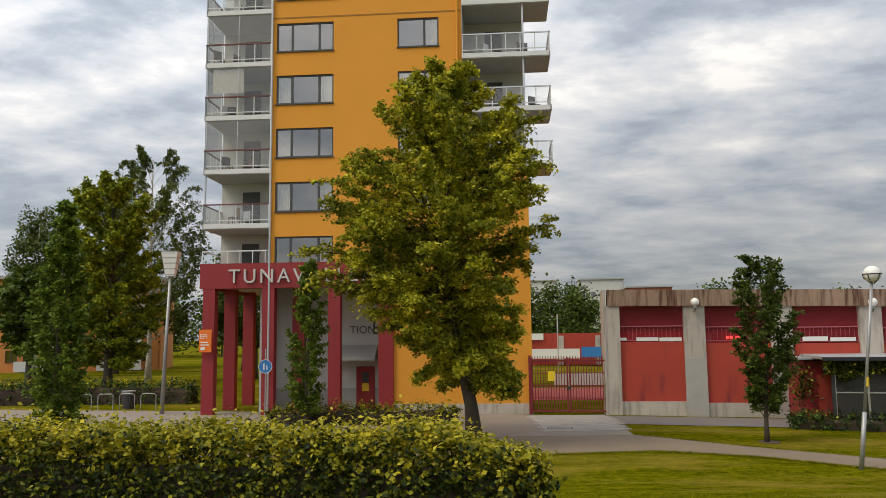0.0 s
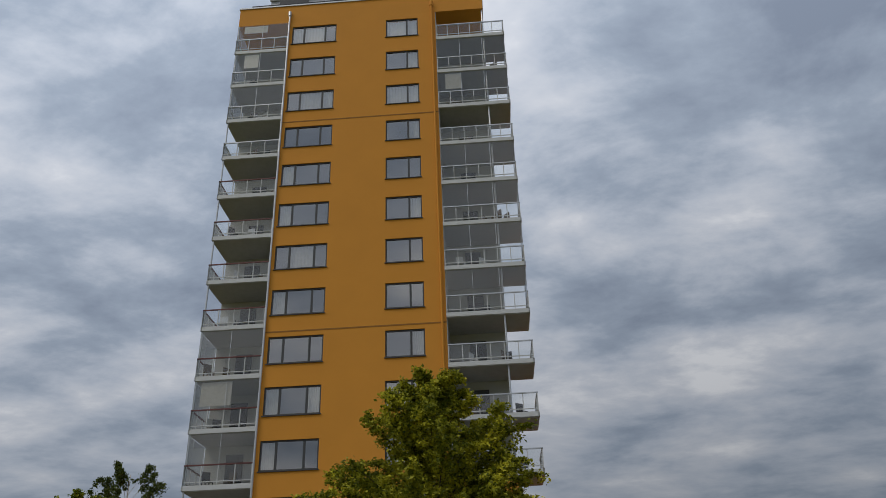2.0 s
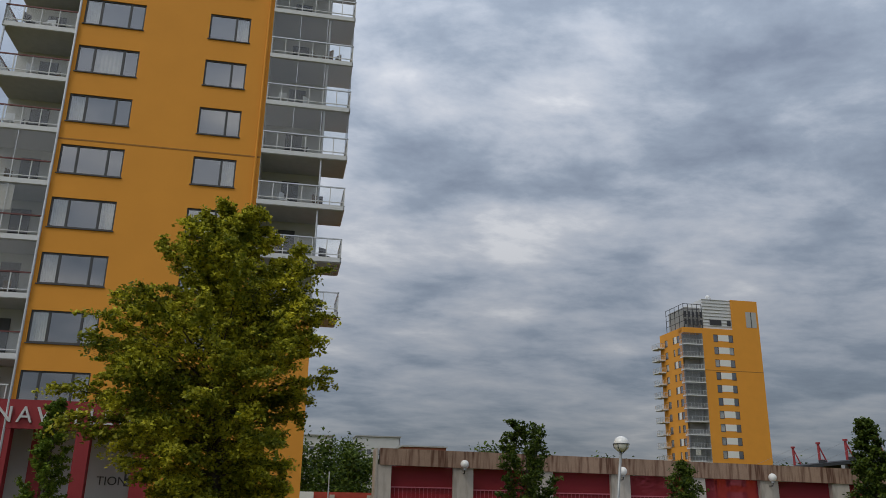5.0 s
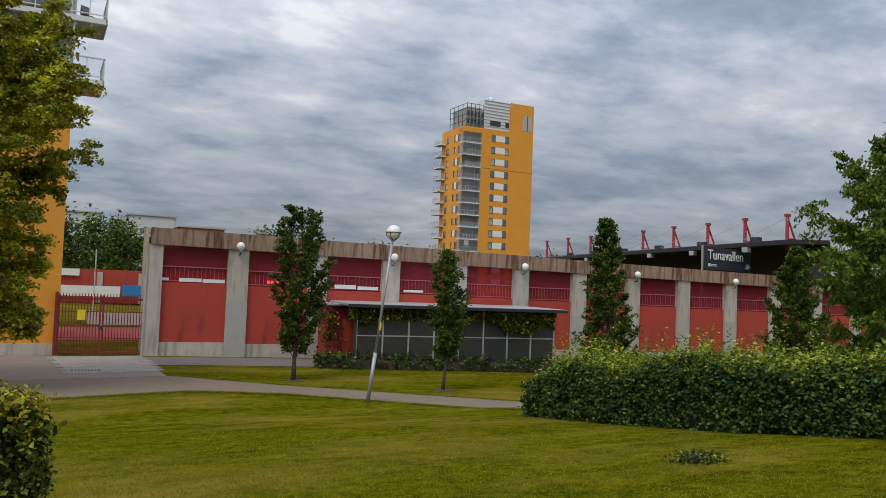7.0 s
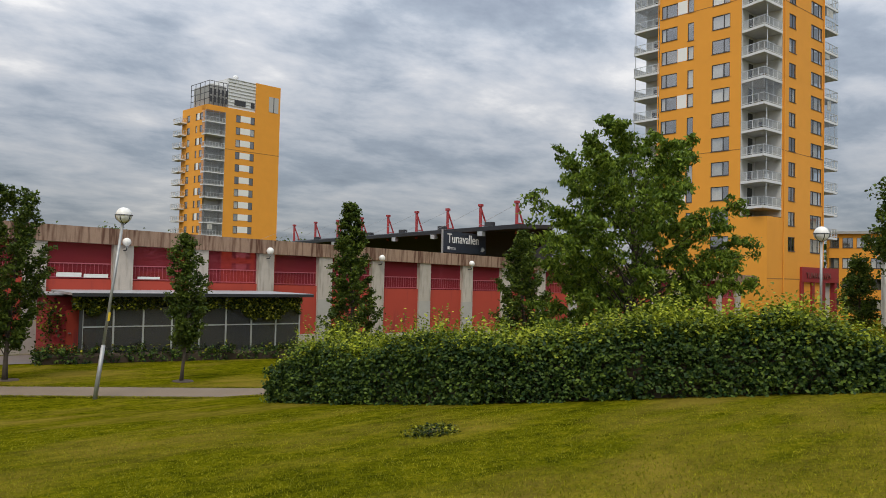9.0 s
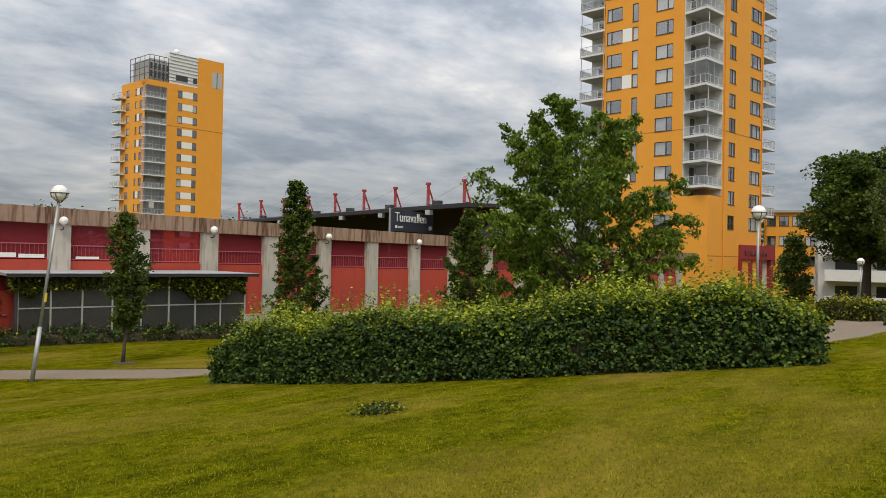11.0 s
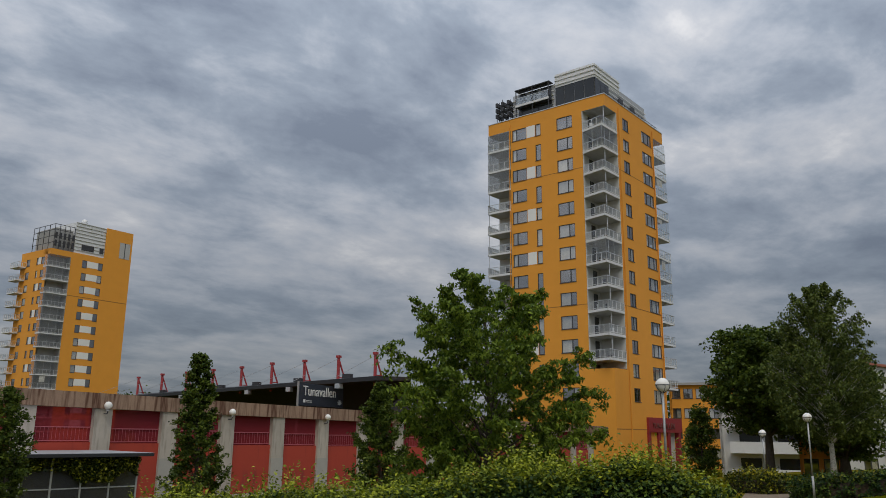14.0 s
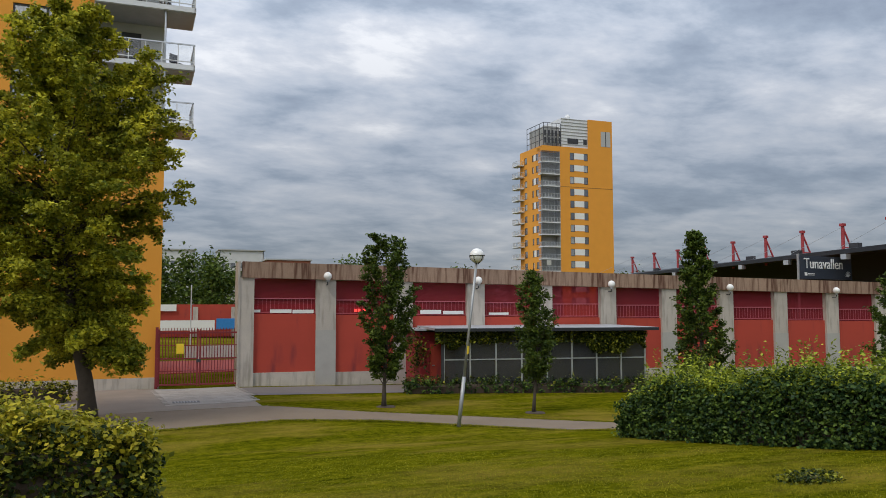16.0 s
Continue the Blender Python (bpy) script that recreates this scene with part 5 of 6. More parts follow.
for k, (x, y, h, r) in enumerate(((-36, 88, 13, 5), (-23, 92, 14, 5.5), (-17.5, 74, 12.5, 4.2), (-20, 105, 15, 6), (-48, 100, 14, 6), (-31, 60, 9, 3), (-13.5, 110, 14, 6))):
    tree("broadleaf_tree", "mid-green park tree behind the square", x, y, h, r, 3.2, M["leaf_dark"], M["bark"], 30 + k, 6500, 0.42, round_top, 0.25, 1.0, group="park trees")


def hedge(name, label, line, depth, height, n, leaf, seed, core, tip_share, wild=0.15, material=None, tips=None, swell=0.06, taper=0.16):
    """A clipped hedge along a line of its front foot: a solid core, its dark colour standing in for inner shade, and a
    coat of leaves, with young growth on top.
    """
    rng = np.random.default_rng(seed)
    h = thing(name, label, "hedge")
    pts = [Vector(p) for p in line]
    lens = [(b - a).length for a, b in zip(pts, pts[1:])]
    total = sum(lens)

    def at(s):
        for (a, b), ln in zip(zip(pts, pts[1:]), lens):
            if s <= ln or b is pts[-1]:
                d = (b - a).normalized()
                return a + d * s, Vector((-d.y, d.x)), d
            s -= ln

    def tall(s):
        e = min(s, total - s)
        return (1 - taper + taper * smooth(-0.1, 0.6 + 3 * taper, e)) * (1 + swell * noise.noise(Vector((s * 0.45, seed * 1.7, 0))))

    # closed hull in the dark soil colour: painted depth shade behind the leaf gaps
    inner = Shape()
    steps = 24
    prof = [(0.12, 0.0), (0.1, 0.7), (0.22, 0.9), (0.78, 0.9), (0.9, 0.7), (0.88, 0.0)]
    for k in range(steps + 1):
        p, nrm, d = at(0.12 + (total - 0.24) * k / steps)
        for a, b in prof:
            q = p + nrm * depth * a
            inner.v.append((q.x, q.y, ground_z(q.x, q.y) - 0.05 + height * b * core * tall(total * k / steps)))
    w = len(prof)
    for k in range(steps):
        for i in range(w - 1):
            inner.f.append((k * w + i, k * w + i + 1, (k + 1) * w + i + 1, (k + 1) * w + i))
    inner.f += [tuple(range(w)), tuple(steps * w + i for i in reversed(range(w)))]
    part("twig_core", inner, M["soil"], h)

    def bulge(s, z, side):
        return 0.10 * noise.noise(Vector((s * 0.9, z * 1.3, seed + side))) + 0.06 * noise.noise(Vector((s * 3, z * 3, seed + side + 9)))

    pos, nor, young, ynor = [], [], [], []
    per = height * 2 + depth
    up = Vector((0, 0, 1))
    for _ in range(n // 8):
        s = rng.uniform(-0.1, total + 0.1)
        p, nrm, d = at(min(max(s, 0), total))
        v = rng.uniform(0, per)
        end = 0
        if rng.random() < 2 * depth / (2 * total + 2 * depth):
            end = 1 if rng.random() < 0.5 else -1
            a = rng.uniform(0, 1)
            z = rng.uniform(0, 1) ** 0.8 * height
            s = total if end > 0 else 0
            p, nrm, d = at(s)
            q = p + nrm * depth * a + d * end * (rng.uniform(-0.08, 0.12) + bulge(a * depth, z, 3))
            nv = d * end
            nv = (nv.x, nv.y, 0.1)
        elif v < height:
            z = v
            q = p - nrm * (rng.uniform(-0.12, 0.1) + bulge(s, z, 1) - 0.25 * max(0, z / height - 0.8))
            nv = (-nrm.x, -nrm.y, 0.1)
        elif v < height + depth:
            a = v - height
            z = height + rng.uniform(-0.14, 0.06) + bulge(s, a, 2) * 1.3
            q = p + nrm * a
            nv = (0, 0, 1)
        else:
            z = v - height - depth
            q = p + nrm * (depth + rng.uniform(-0.1, 0.1))
            nv = (nrm.x, nrm.y, 0.1)
        # one shoot: eight leaves along a twig that grows outwards
        dst, dn = (young, ynor) if rng.random() < tip_share * smooth(0.68, 1.06, z / height) else (pos, nor)
        out = Vector(nv) + up * rng.uniform(-0.35, 0.6) + Vector(rng.normal(size=3)) * 0.45
        out = out.normalized() * leaf * rng.uniform(1.6, 3.4)
        foot = Vector((q.x, q.y, ground_z(q.x, q.y) + z * tall(s))) - Vector(nv) * leaf * 1.2
        for j in range(8):
            w = foot + out * (j / 7) + Vector(rng.normal(size=3)) * leaf * 0.42
            dst.append((w.x, w.y, max(w.z, ground_z(q.x, q.y) + 0.02)))
            dn.append((nv[0], nv[1], nv[2] + 0.3))
    for _ in range(int(n * 0.022 * wild / 0.15)):
        s = rng.uniform(0, total)
        p, nrm, d = at(s)
        q = p + nrm * rng.uniform(0, depth)
        top = height + abs(rng.normal(0, wild)) * (1 + 1.5 * max(0, noise.noise(Vector((s * 0.6, 0, seed + 4)))))
        for j in range(5):
            young.append((q.x + rng.normal(0, 0.035), q.y + rng.normal(0, 0.035), ground_z(q.x, q.y) + top * tall(s) - j * 0.06))
            ynor.append((0, 0, 1))
    part("foliage", leaves(pos, leaf, material or M["leaf_hedge"], "foliage", rng, 0.25, 1.5, np.array(nor)), None, h)
    if young:
        part("young_growth", leaves(young, leaf, tips or M["leaf_tip"], "young_growth", rng, 0.1, 1.5, np.array(ynor)), None, h, "yellow young leaves")
    return h


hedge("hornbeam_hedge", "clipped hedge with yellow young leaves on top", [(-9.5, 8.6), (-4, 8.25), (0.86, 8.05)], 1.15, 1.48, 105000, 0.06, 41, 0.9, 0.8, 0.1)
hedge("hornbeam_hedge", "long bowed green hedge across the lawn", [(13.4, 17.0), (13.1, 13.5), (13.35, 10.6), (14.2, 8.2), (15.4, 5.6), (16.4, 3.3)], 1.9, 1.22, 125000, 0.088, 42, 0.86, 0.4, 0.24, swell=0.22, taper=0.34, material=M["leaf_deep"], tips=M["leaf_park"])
hedge("low_hedge", "low clipped hedge before the tower entrance", [(-7.4, 34.2), (0.5, 34.0)], 0.9, 0.75, 5000, 0.1, 43, 0.9, 0.2)
hedge("hornbeam_hedge", "green hedge beside the far footpath", [(46.8, 5.0), (49.5, 0.8), (52.5, -2.6), (54.6, -4.2)], 1.6, 1.05, 14000, 0.16, 44, 0.9, 0.3, material=M["leaf_deep"], tips=M["leaf_hedge"])
hedge("hornbeam_hedge", "dark hedge by the white apartment building", [(52.5, 6.5), (56, 9.5)], 1.4, 1.2, 5000, 0.16, 45, 0.9, 0.1)
hedge("low_hedge", "dark hedge round the paved square", [(-34, 45.5), (-22, 46.5), (-14.5, 46.2)], 1.2, 1.2, 9000, 0.15, 46, 0.9, 0.05, material=M["leaf_deep"])
hedge("low_hedge", "dark hedge by the bicycle stands", [(-30, 38.0), (-22.5, 38.2)], 1.2, 1.1, 7000, 0.14, 47, 0.9, 0.05, material=M["leaf_deep"])
hedge("shrub_border", "low border of shrubs along the glazed shed", [(13.8, 32.0), (18, 31.0), (24.6, 29.3), (27, 28.6)], 0.9, 0.55, 8000, 0.12, 48, 0.9, 0.3, 0.12, material=M["leaf_deep"], tips=M["leaf_hedge"])


# ---- lamps ----
def park_lamp(x, y, top, label, lean=(0, 0), r=0.235):
    z0 = ground_z(x, y)
    lamp = thing("park_lamp", label, "street lamp", T(x, y, z0 - 0.1), "globe park lamps")
    h = top - z0
    lx, ly = lean
    base = Shape().tube([(0, 0, 0), (lx * 0.3, ly * 0.3, h * 0.3)], 0.062, 10)
    part("lower_post", base, M["galvanised"], lamp, smooth=True)
    part("post", Shape().tube([(lx * 0.3, ly * 0.3, h * 0.3), (lx * 0.96, ly * 0.96, h - r * 1.1)], 0.042, 10), M["galvanised"], lamp, smooth=True)
    part("globe", Shape().ball((lx, ly, h - 0.02), r, 10, 18), M["globe"], lamp, smooth=True)
    cup = Shape()
    for k in range(5):
        a = 2 * math.pi * k / 5
        cup.tube([(lx + 0.03 * math.cos(a), ly + 0.03 * math.sin(a), h - r * 1.25), (lx + r * 0.95 * math.cos(a), ly + r * 0.95 * math.sin(a), h - r * 0.55), (lx + r * 1.04 * math.cos(a), ly + r * 1.04 * math.sin(a), h - 0.02)], 0.012, 5)
    part("cage", cup, M["dark_steel"], lamp)
    ring = Shape().tube([(lx + r * 1.04 * math.cos(2 * math.pi * k / 16), ly + r * 1.04 * math.sin(2 * math.pi * k / 16), h - 0.02) for k in range(17)], 0.013, 5)
    part("ring", ring, M["dark_steel"], lamp)
    return lamp


lampA = park_lamp(11.45, 22.6, 5.42, "leaning galvanised park lamp with white globe beside the path", (0.62, -0.12))
part("sticker", Shape().tube([(0.29, -0.056, 2.35), (0.315, -0.06, 2.6)], 0.05, 8), M["yellow"], lampA)
park_lamp(27.1, 7.1, 5.45, "galvanised park lamp with white globe behind the long hedge", (0.02, 0))
park_lamp(46.4, 4.6, 4.8, "galvanised park lamp with white globe at the path bend")
park_lamp(57.0, 8.4, 4.0, "small park lamp with white globe before the apartments")


def street_lamp():
    lamp = thing("street_lamp", "tall grey street lamp with a tapered louvred head", "street lamp", T(-14.1, 40.4, 0))
    part("pole", Shape().tube([(0, 0, 0), (0.25, 0, 6.9)], [0.11, 0.07], 10), M["galvanised"], lamp, smooth=True)
    hd = Shape()
    n = len(hd.v)
    for z, w in ((6.9, 0.22), (8.15, 0.42)):
        hd.v += [(0.27 - w, -w * 0.7, z), (0.27 + w, -w * 0.7, z), (0.27 + w, w * 0.7, z), (0.27 - w, w * 0.7, z)]
    hd.f += [(0, 1, 5, 4), (1, 2, 6, 5), (2, 3, 7, 6), (3, 0, 4, 7), (4, 5, 6, 7), (3, 2, 1, 0)]
    part("head", hd, M["globe"], lamp, "pale tapered lamp head")
    for k in range(5):
        w = 0.23 + 0.2 * k / 4
        part("louvre", Shape().box(0.27 - w, 0.27 + w, -w * 0.72, w * 0.72, 6.95 + 0.29 * k, 6.99 + 0.29 * k), M["galvanised"], lamp)
    return lamp


street_lamp()


# ---- glazed shed against the wall ----
def build_shed():
    m = T(15.55, 32.1, 0, -14.5)
    shed = thing("glazed_shed", "lean-to shed of grimy glass screens hung with vine", "shed", m)
    L, top = 9.6, 2.62
    part("roof", Shape().box(-0.5, L + 0.5, -0.45, 5.2, top, top + 0.1), M["sheet"], shed)
    part("fascia", Shape().box(-0.5, L + 0.5, -0.48, -0.452, top - 0.05, top + 0.085), M["black"], shed)
    post = Shape().box(-0.035, 0.035, -0.035, 0.035, -0.4, top).mesh("post", M["alu"])
    for k in range(9):
        part("post", post, None, shed, m=T(k * L / 8, 0, 0))
    pane = Shape().box(0.04, L / 8 - 0.04, -0.006, 0.006, 0.1, 2.1).mesh("pane", M["grime_glass"])
    for k in range(8):
        part("pane", pane, None, shed, m=T(k * L / 8, 0, 0))
    part("transom", Shape().box(0, L, -0.03, 0.03, 1.28, 1.33), M["alu"], shed)
    part("corner_post", Shape().box(-0.12, 0.0, -0.06, 0.06, -0.4, top), M["dark_steel"], shed)
    part("back_wall", Shape().box(0.3, L, 2.4, 2.5, -0.3, top), M["grey_wall"], shed)
    part("side_wall", Shape().box(L, L + 0.05, 0, 4.5, -0.3, top), M["grime_glass"], shed)
    rng = np.random.default_rng(51)
    p = []
    for _ in range(13000):
        x = rng.uniform(-0.4, L)
        dens = noise.noise(Vector((x * 0.8, 0, 3.3)))
        if rng.random() > 0.7 + 1.4 * dens:
            continue
        hang = (0.5 + 1.6 * max(0, dens)) * rng.uniform(0, 1) ** 1.2
        p.append((x, -0.1 + rng.normal(0, 0.1), top - 0.1 - hang))
    part("vine", leaves(p, 0.13, M["leaf_hedge"], "vine", rng, 0.6), None, shed, "green climbing vine under the eaves")
    return shed


build_shed()


def door_box():
    m = WALL @ T(4.1, -2.5, shear(4), 0)
    box = thing("entrance_porch", "dark red entrance porch with a closed steel door against the wall", "porch", m)
    part("porch_wall", Shape().box(0, 1.75, 0.0, 2.4, -0.2, 2.55), M["red_beam"], box)
    part("porch_roof", Shape().box(-0.35, 1.9, -0.3, 2.3, 2.62, 2.7), M["sheet"], box)
    d = part("porch_door", Shape().box(0.5, 1.42, -0.05, -0.004, 0.0, 1.98), M["red"], box)
    part("door_handle", Shape().box(0.58, 0.7, -0.1, -0.052, 0.98, 1.02), M["galvanised"], d)
    part("globe", Shape().ball((0.95, -0.18, 2.3), 0.13), M["globe"], box, smooth=True)
    rng = np.random.default_rng(52)
    p = np.array([0.0, 0.15, 1.5]) + rng.normal(size=(700, 3)) * np.array([0.25, 0.25, 0.5])
    part("vine", leaves(p, 0.13, M["leaf_hedge"], "vine", rng, 0.6), None, box)


door_box()


# ---- stadium behind the wall ----
def build_stand():
    st = thing("grandstand", "covered grandstand with dark roof hung from red masts", "grandstand")
    a0, a1, b0, b1 = Vector((53.0, 36.5)), Vector((72.0, 89.0)), Vector((64.5, 40.5)), Vector((80.5, 98.0))
    s = Shape()
    for z in (0.0, 0.35):
        s.v += [(a0.x, a0.y, 7.75 + z), (b0.x, b0.y, 8.5 + z), (b1.x, b1.y, 8.5 + z), (a1.x, a1.y, 7.75 + z)]
    s.f += [(3, 2, 1, 0), (4, 5, 6, 7), (0, 1, 5, 4), (1, 2, 6, 5), (2, 3, 7, 6), (3, 0, 4, 7)]
    part("roof", s, M["black"], st)
    back = Shape()
    back.v += [(b0.x, b0.y, -1), (b1.x, b1.y, -1), (b1.x, b1.y, 8.5), (b0.x, b0.y, 8.5)]
    back.f.append((0, 1, 2, 3))
    back.v += [(b0.x, b0.y, -1), (a0.x + 2, a0.y + 1, -1), (a0.x + 2, a0.y + 1, 5.2), (b0.x, b0.y, 7.6)]
    back.f.append((4, 5, 6, 7))
    part("back_wall", back, M["black"], st)
    for az, el in ((55.31, 5.44), (52.69, 5.16), (50.31, 4.81), (48.06, 4.57), (46.0, 4.25), (44.1, 4.02), (42.38, 3.80), (40.8, 3.62), (39.31, 3.37)):
        d = 7.3 / math.tan(radians(el))
        x, y = d * math.sin(radians(az)), d * math.cos(radians(az))
        mast = part("mast", Shape().tube([(x, y, 8.0), (x, y, 11.0)], 0.16, 8).tube([(x, y, 10.9), (x + 1.0, y - 0.3, 8.4)], 0.09, 8).tube([(x, y, 9.0), (x + 0.65, y - 0.2, 9.0)], 0.05, 6), M["mast_red"], st)
        part("mast_cap", Shape().box(x - 0.2, x + 0.2, y - 0.2, y + 0.2, 10.95, 11.2), M["mast_red"], mast)
        part("stay", Shape().tube([(x, y, 10.9), (x - 8.5, y - 1.5, 8.1)], 0.018, 4), M["galvanised"], mast)
    for k in range(6):
        p = a0.lerp(a1, 0.1 + 0.15 * k)
        part("floodlight", Shape().box(p.x - 0.2, p.x + 0.3, p.y - 0.25, p.y + 0.25, 7.3, 7.7), M["alu"], st)
        part("roof_unit", Shape().box(p.x + 1.0, p.x + 1.5, p.y - 0.4, p.y + 0.4, 8.15, 8.6), M["dark_steel"], st)
    m = T(50.6, 42.4, 5.75, 4.5)
    sg = thing("stadium_sign", "dark blue-grey board lettered Tunavallen in white", "sign", m)
    part("board", Shape().box(0, 6.6, 0, 0.15, 0, 1.78), M["sign_blue"], sg)
    part("post", Shape().box(-0.1, 0.0, 0.0, 0.15, -5.5, 1.9), M["galvanised"], sg)
    lettering("lettering", "Tunavallen", 1.14, 0.02, M["panel_white"], sg, pose(0.5, -0.03, 0.82, 90, 0, 0), "white letters")
    part("emblem", Shape().box(0.6, 0.9, -0.02, -0.002, 0.25, 0.5).box(1.0, 1.8, -0.02, -0.002, 0.38, 0.43).box(1.0, 1.8, -0.02, -0.002, 0.28, 0.33), M["panel_white"], sg)
    rng = np.random.default_rng(61)
    burst = Shape()
    for k in range(9):
        a = 0.4 + k * 0.33
        burst.tube([(6.05, -0.02, 0.25), (6.05 + 0.42 * math.cos(a), -0.02, 0.25 + 0.42 * math.sin(a))], [0.05, 0.01], 4)
    part("burst", burst, M["panel_white"], sg)
    # pitch, track and low red building seen through the gate
    tagged(part("running_track", Shape().box(0, 60, 46, 56, 0.0, 0.03), M["red"]), "reddish running track inside the stadium", "track", kind="structure")
    low = thing("stadium_building", "low red building with white boards across the pitch", "building", T(10, 100, 0, -6))
    part("body", Shape().box(0, 34, 0, 6, 0, 3.9), M["red"], low)
    for k in range(7):
        part("column", Shape().box(k * 4.5, k * 4.5 + 0.6, -0.2, 0, 0, 3.6), M["concrete"], low)
    part("board", Shape().box(-1, 2.6, -0.3, -0.22, 3.1, 3.9), M["panel_white"], low)
    part("board", Shape().box(0.5, 7, -1.0, -0.9, 0.8, 2.0), M["panel_white"], low)
    part("board", Shape().box(7.2, 9.6, -1.0, -0.9, 0.9, 2.2), M["blue"], low)
    fp = thing("flagpole", "white flagpole beside the pitch", "flagpole", T(9.5, 66, 0))
    part("pole", Shape().tube([(0, 0, 0), (0, 0, 5.4)], 0.05, 8), M["white"], fp)
    bo = thing("perimeter_board", "white advertising boards along the pitch", "board")
    part("panel", Shape().box(8, 40, 58, 58.1, 0.0, 0.9), M["panel_white"], bo)


build_stand()


# ---- buildings in the distance ----
def block(name, label, x, y, rz, w, d, h, material, rows, cols, seed, sill0=1.2, storey=2.8, balconies=(), ww=1.3, wh=1.4, roof=None):
    rng = random.Random(seed)
    b = thing(name, label, "building", T(x, y, 0, rz))
    holes = []
    for r in range(rows):
        for c in range(cols):
            cx = w * (c + 0.5) / cols
            if any(lo <= cx <= hi for lo, hi in balconies):
                continue
            holes.append((cx - ww / 2, cx + ww / 2, sill0 + r * storey, sill0 + r * storey + wh))
    part("front_wall", facade(w, -1, h, holes), material, b)
    for a, e, z, z1 in holes:
        window(b, T(a, 0, z), e - a, z1 - z, ((e - a) / 2,), rng, 0.4)
    part("body", Shape().box(0, w, 0.5, d, -1, h), M["room"], b)
    part("side_wall", Shape().box(-0.02, 0.3, 0, d, -1, h), material, b)
    part("side_wall", Shape().box(w - 0.3, w + 0.02, 0, d, -1, h), material, b)
    part("roof", Shape().box(-0.4, w + 0.4, -0.4, d + 0.4, h, h + 0.35), roof or M["grey_wall"], b)
    for lo, hi in balconies:
        for r in range(rows):
            z = sill0 - 0.9 + r * storey
            bal = part("balcony", Shape().box(lo, hi, -1.4, 0, z - 0.2, z), M["slab"], b)
            part("balcony_front", Shape().box(lo, hi, -1.45, -1.38, z - 0.2, z + 1.0), M["white"], bal)
            for q in (0.12, 0.6):
                part("balcony_back", Shape().box(lo + (hi - lo) * q, lo + (hi - lo) * (q + 0.26), -0.03, 0.02, z, z + 2.1), M["dark_glass"], bal)
    return b


block("apartment_house", "orange apartment house with white balconies", -60, 92, 12, 26, 12, 11.0, mat("orange_render", (0.62, 0.24, 0.07), 0.85, vary=0.06), 3, 7, 71, balconies=((10, 15), (19, 24)))
block("apartment_house", "white apartment house with long balcony fronts", 92, 17.8, -82, 16, 12, 6.6, M["white_wall"], 3, 5, 72, 0.2, balconies=((1, 9),))
block("apartment_house", "ochre apartment house with a grey roof behind the tower", 118, 29.5, -80, 12, 12, 10.8, M["ochre"], 4, 7, 73, 0.5)
row_house = block("apartment_house", "white apartment house with brown eaves and an orange end bay", 124.7, 4.9, -22, 20, 12, 13.6, M["white_wall"], 4, 10, 74, 1.6, storey=3.0, ww=0.85, wh=1.7, roof=M["brick"])
part("end_bay", Shape().box(20.1, 23, -1.0, 6, -1, 13.5), mat("apricot_render", (0.62, 0.3, 0.12), 0.85, vary=0.06), row_house, "apricot rendered end bay")
block("kiosk", "small orange building behind the hedge", 79, 8.6, -84, 3.4, 4, 3.7, mat("orange_paint", (0.75, 0.3, 0.05), 0.8, vary=0.06), 1, 2, 75, 0.4)
block("apartment_house", "white flat-roofed house above the woods", 42, 240, -5, 13, 12, 20.3, M["white_wall"], 6, 5, 76)
block("apartment_house", "white flat-roofed house above the woods", 20, 235, -5, 14, 12, 19.6, M["white_wall"], 6, 6, 77)
block("apartment_house", "brick house with flat roof behind the woods", 47, 200, -5, 11, 12, 15.4, M["brick"], 4, 4, 78)


def far_woods(name, label, spots, seed, material, n=9000, leaf=0.7):
    rng = np.random.default_rng(seed)
    w = tagged(new(name), label, "woods", kind="stuff")
    trunk = Shape()
    p = []
    for x, y, h, r in spots:
        trunk.tube([(x, y, 0), (x, y, h * 0.8)], [0.2, 0.05], 5)
        for _ in range(40):
            a, f = rng.uniform(0, 2 * math.pi), rng.uniform(0.1, 1)
            rr = r * (1 - 0.6 * f * f) * rng.uniform(0.3, 1)
            c = (x + rr * math.cos(a), y + rr * math.sin(a), h * (0.15 + 0.83 * f))
            p.append(np.array(c) + rng.normal(size=(n // (40 * len(spots)) + 1, 3)) * r * 0.24)
    part("trunks", trunk, M["bark"], w)
    part("crowns", leaves(np.concatenate(p), leaf, material, "crowns", rng, 0.2), None, w)


rw = random.Random(5)
far_woods("woods", "green woods behind the stadium", [(8 + 2.4 * k + rw.uniform(-1, 1), 120 + rw.uniform(0, 16), rw.uniform(9, 12.5) if k < 8 else rw.uniform(6.5, 9.6), 3.6) for k in range(26)], 81, M["leaf_dark"], 45000, 0.6)
far_woods("woods", "distant tree line beyond the stadium", [(60 + 5 * k + rw.uniform(-2, 2), 190 + rw.uniform(0, 30), rw.uniform(11, 15), 5) for k in range(36)], 82, M["leaf_dark"], 30000, 1.0)
far_woods("woods", "distant tree line beyond the park", [(-110 + 5 * k + rw.uniform(-2, 2), 150 + rw.uniform(0, 30), rw.uniform(10, 16), 5) for k in range(24)], 83, M["leaf_dark"], 26000, 1.0)
far_woods("woods", "tree line behind the apartment houses", [(130 + rw.uniform(0, 20), -60 + 5.5 * k, rw.uniform(9, 13), 5) for k in range(20)], 84, M["leaf_dark"], 22000, 1.0)
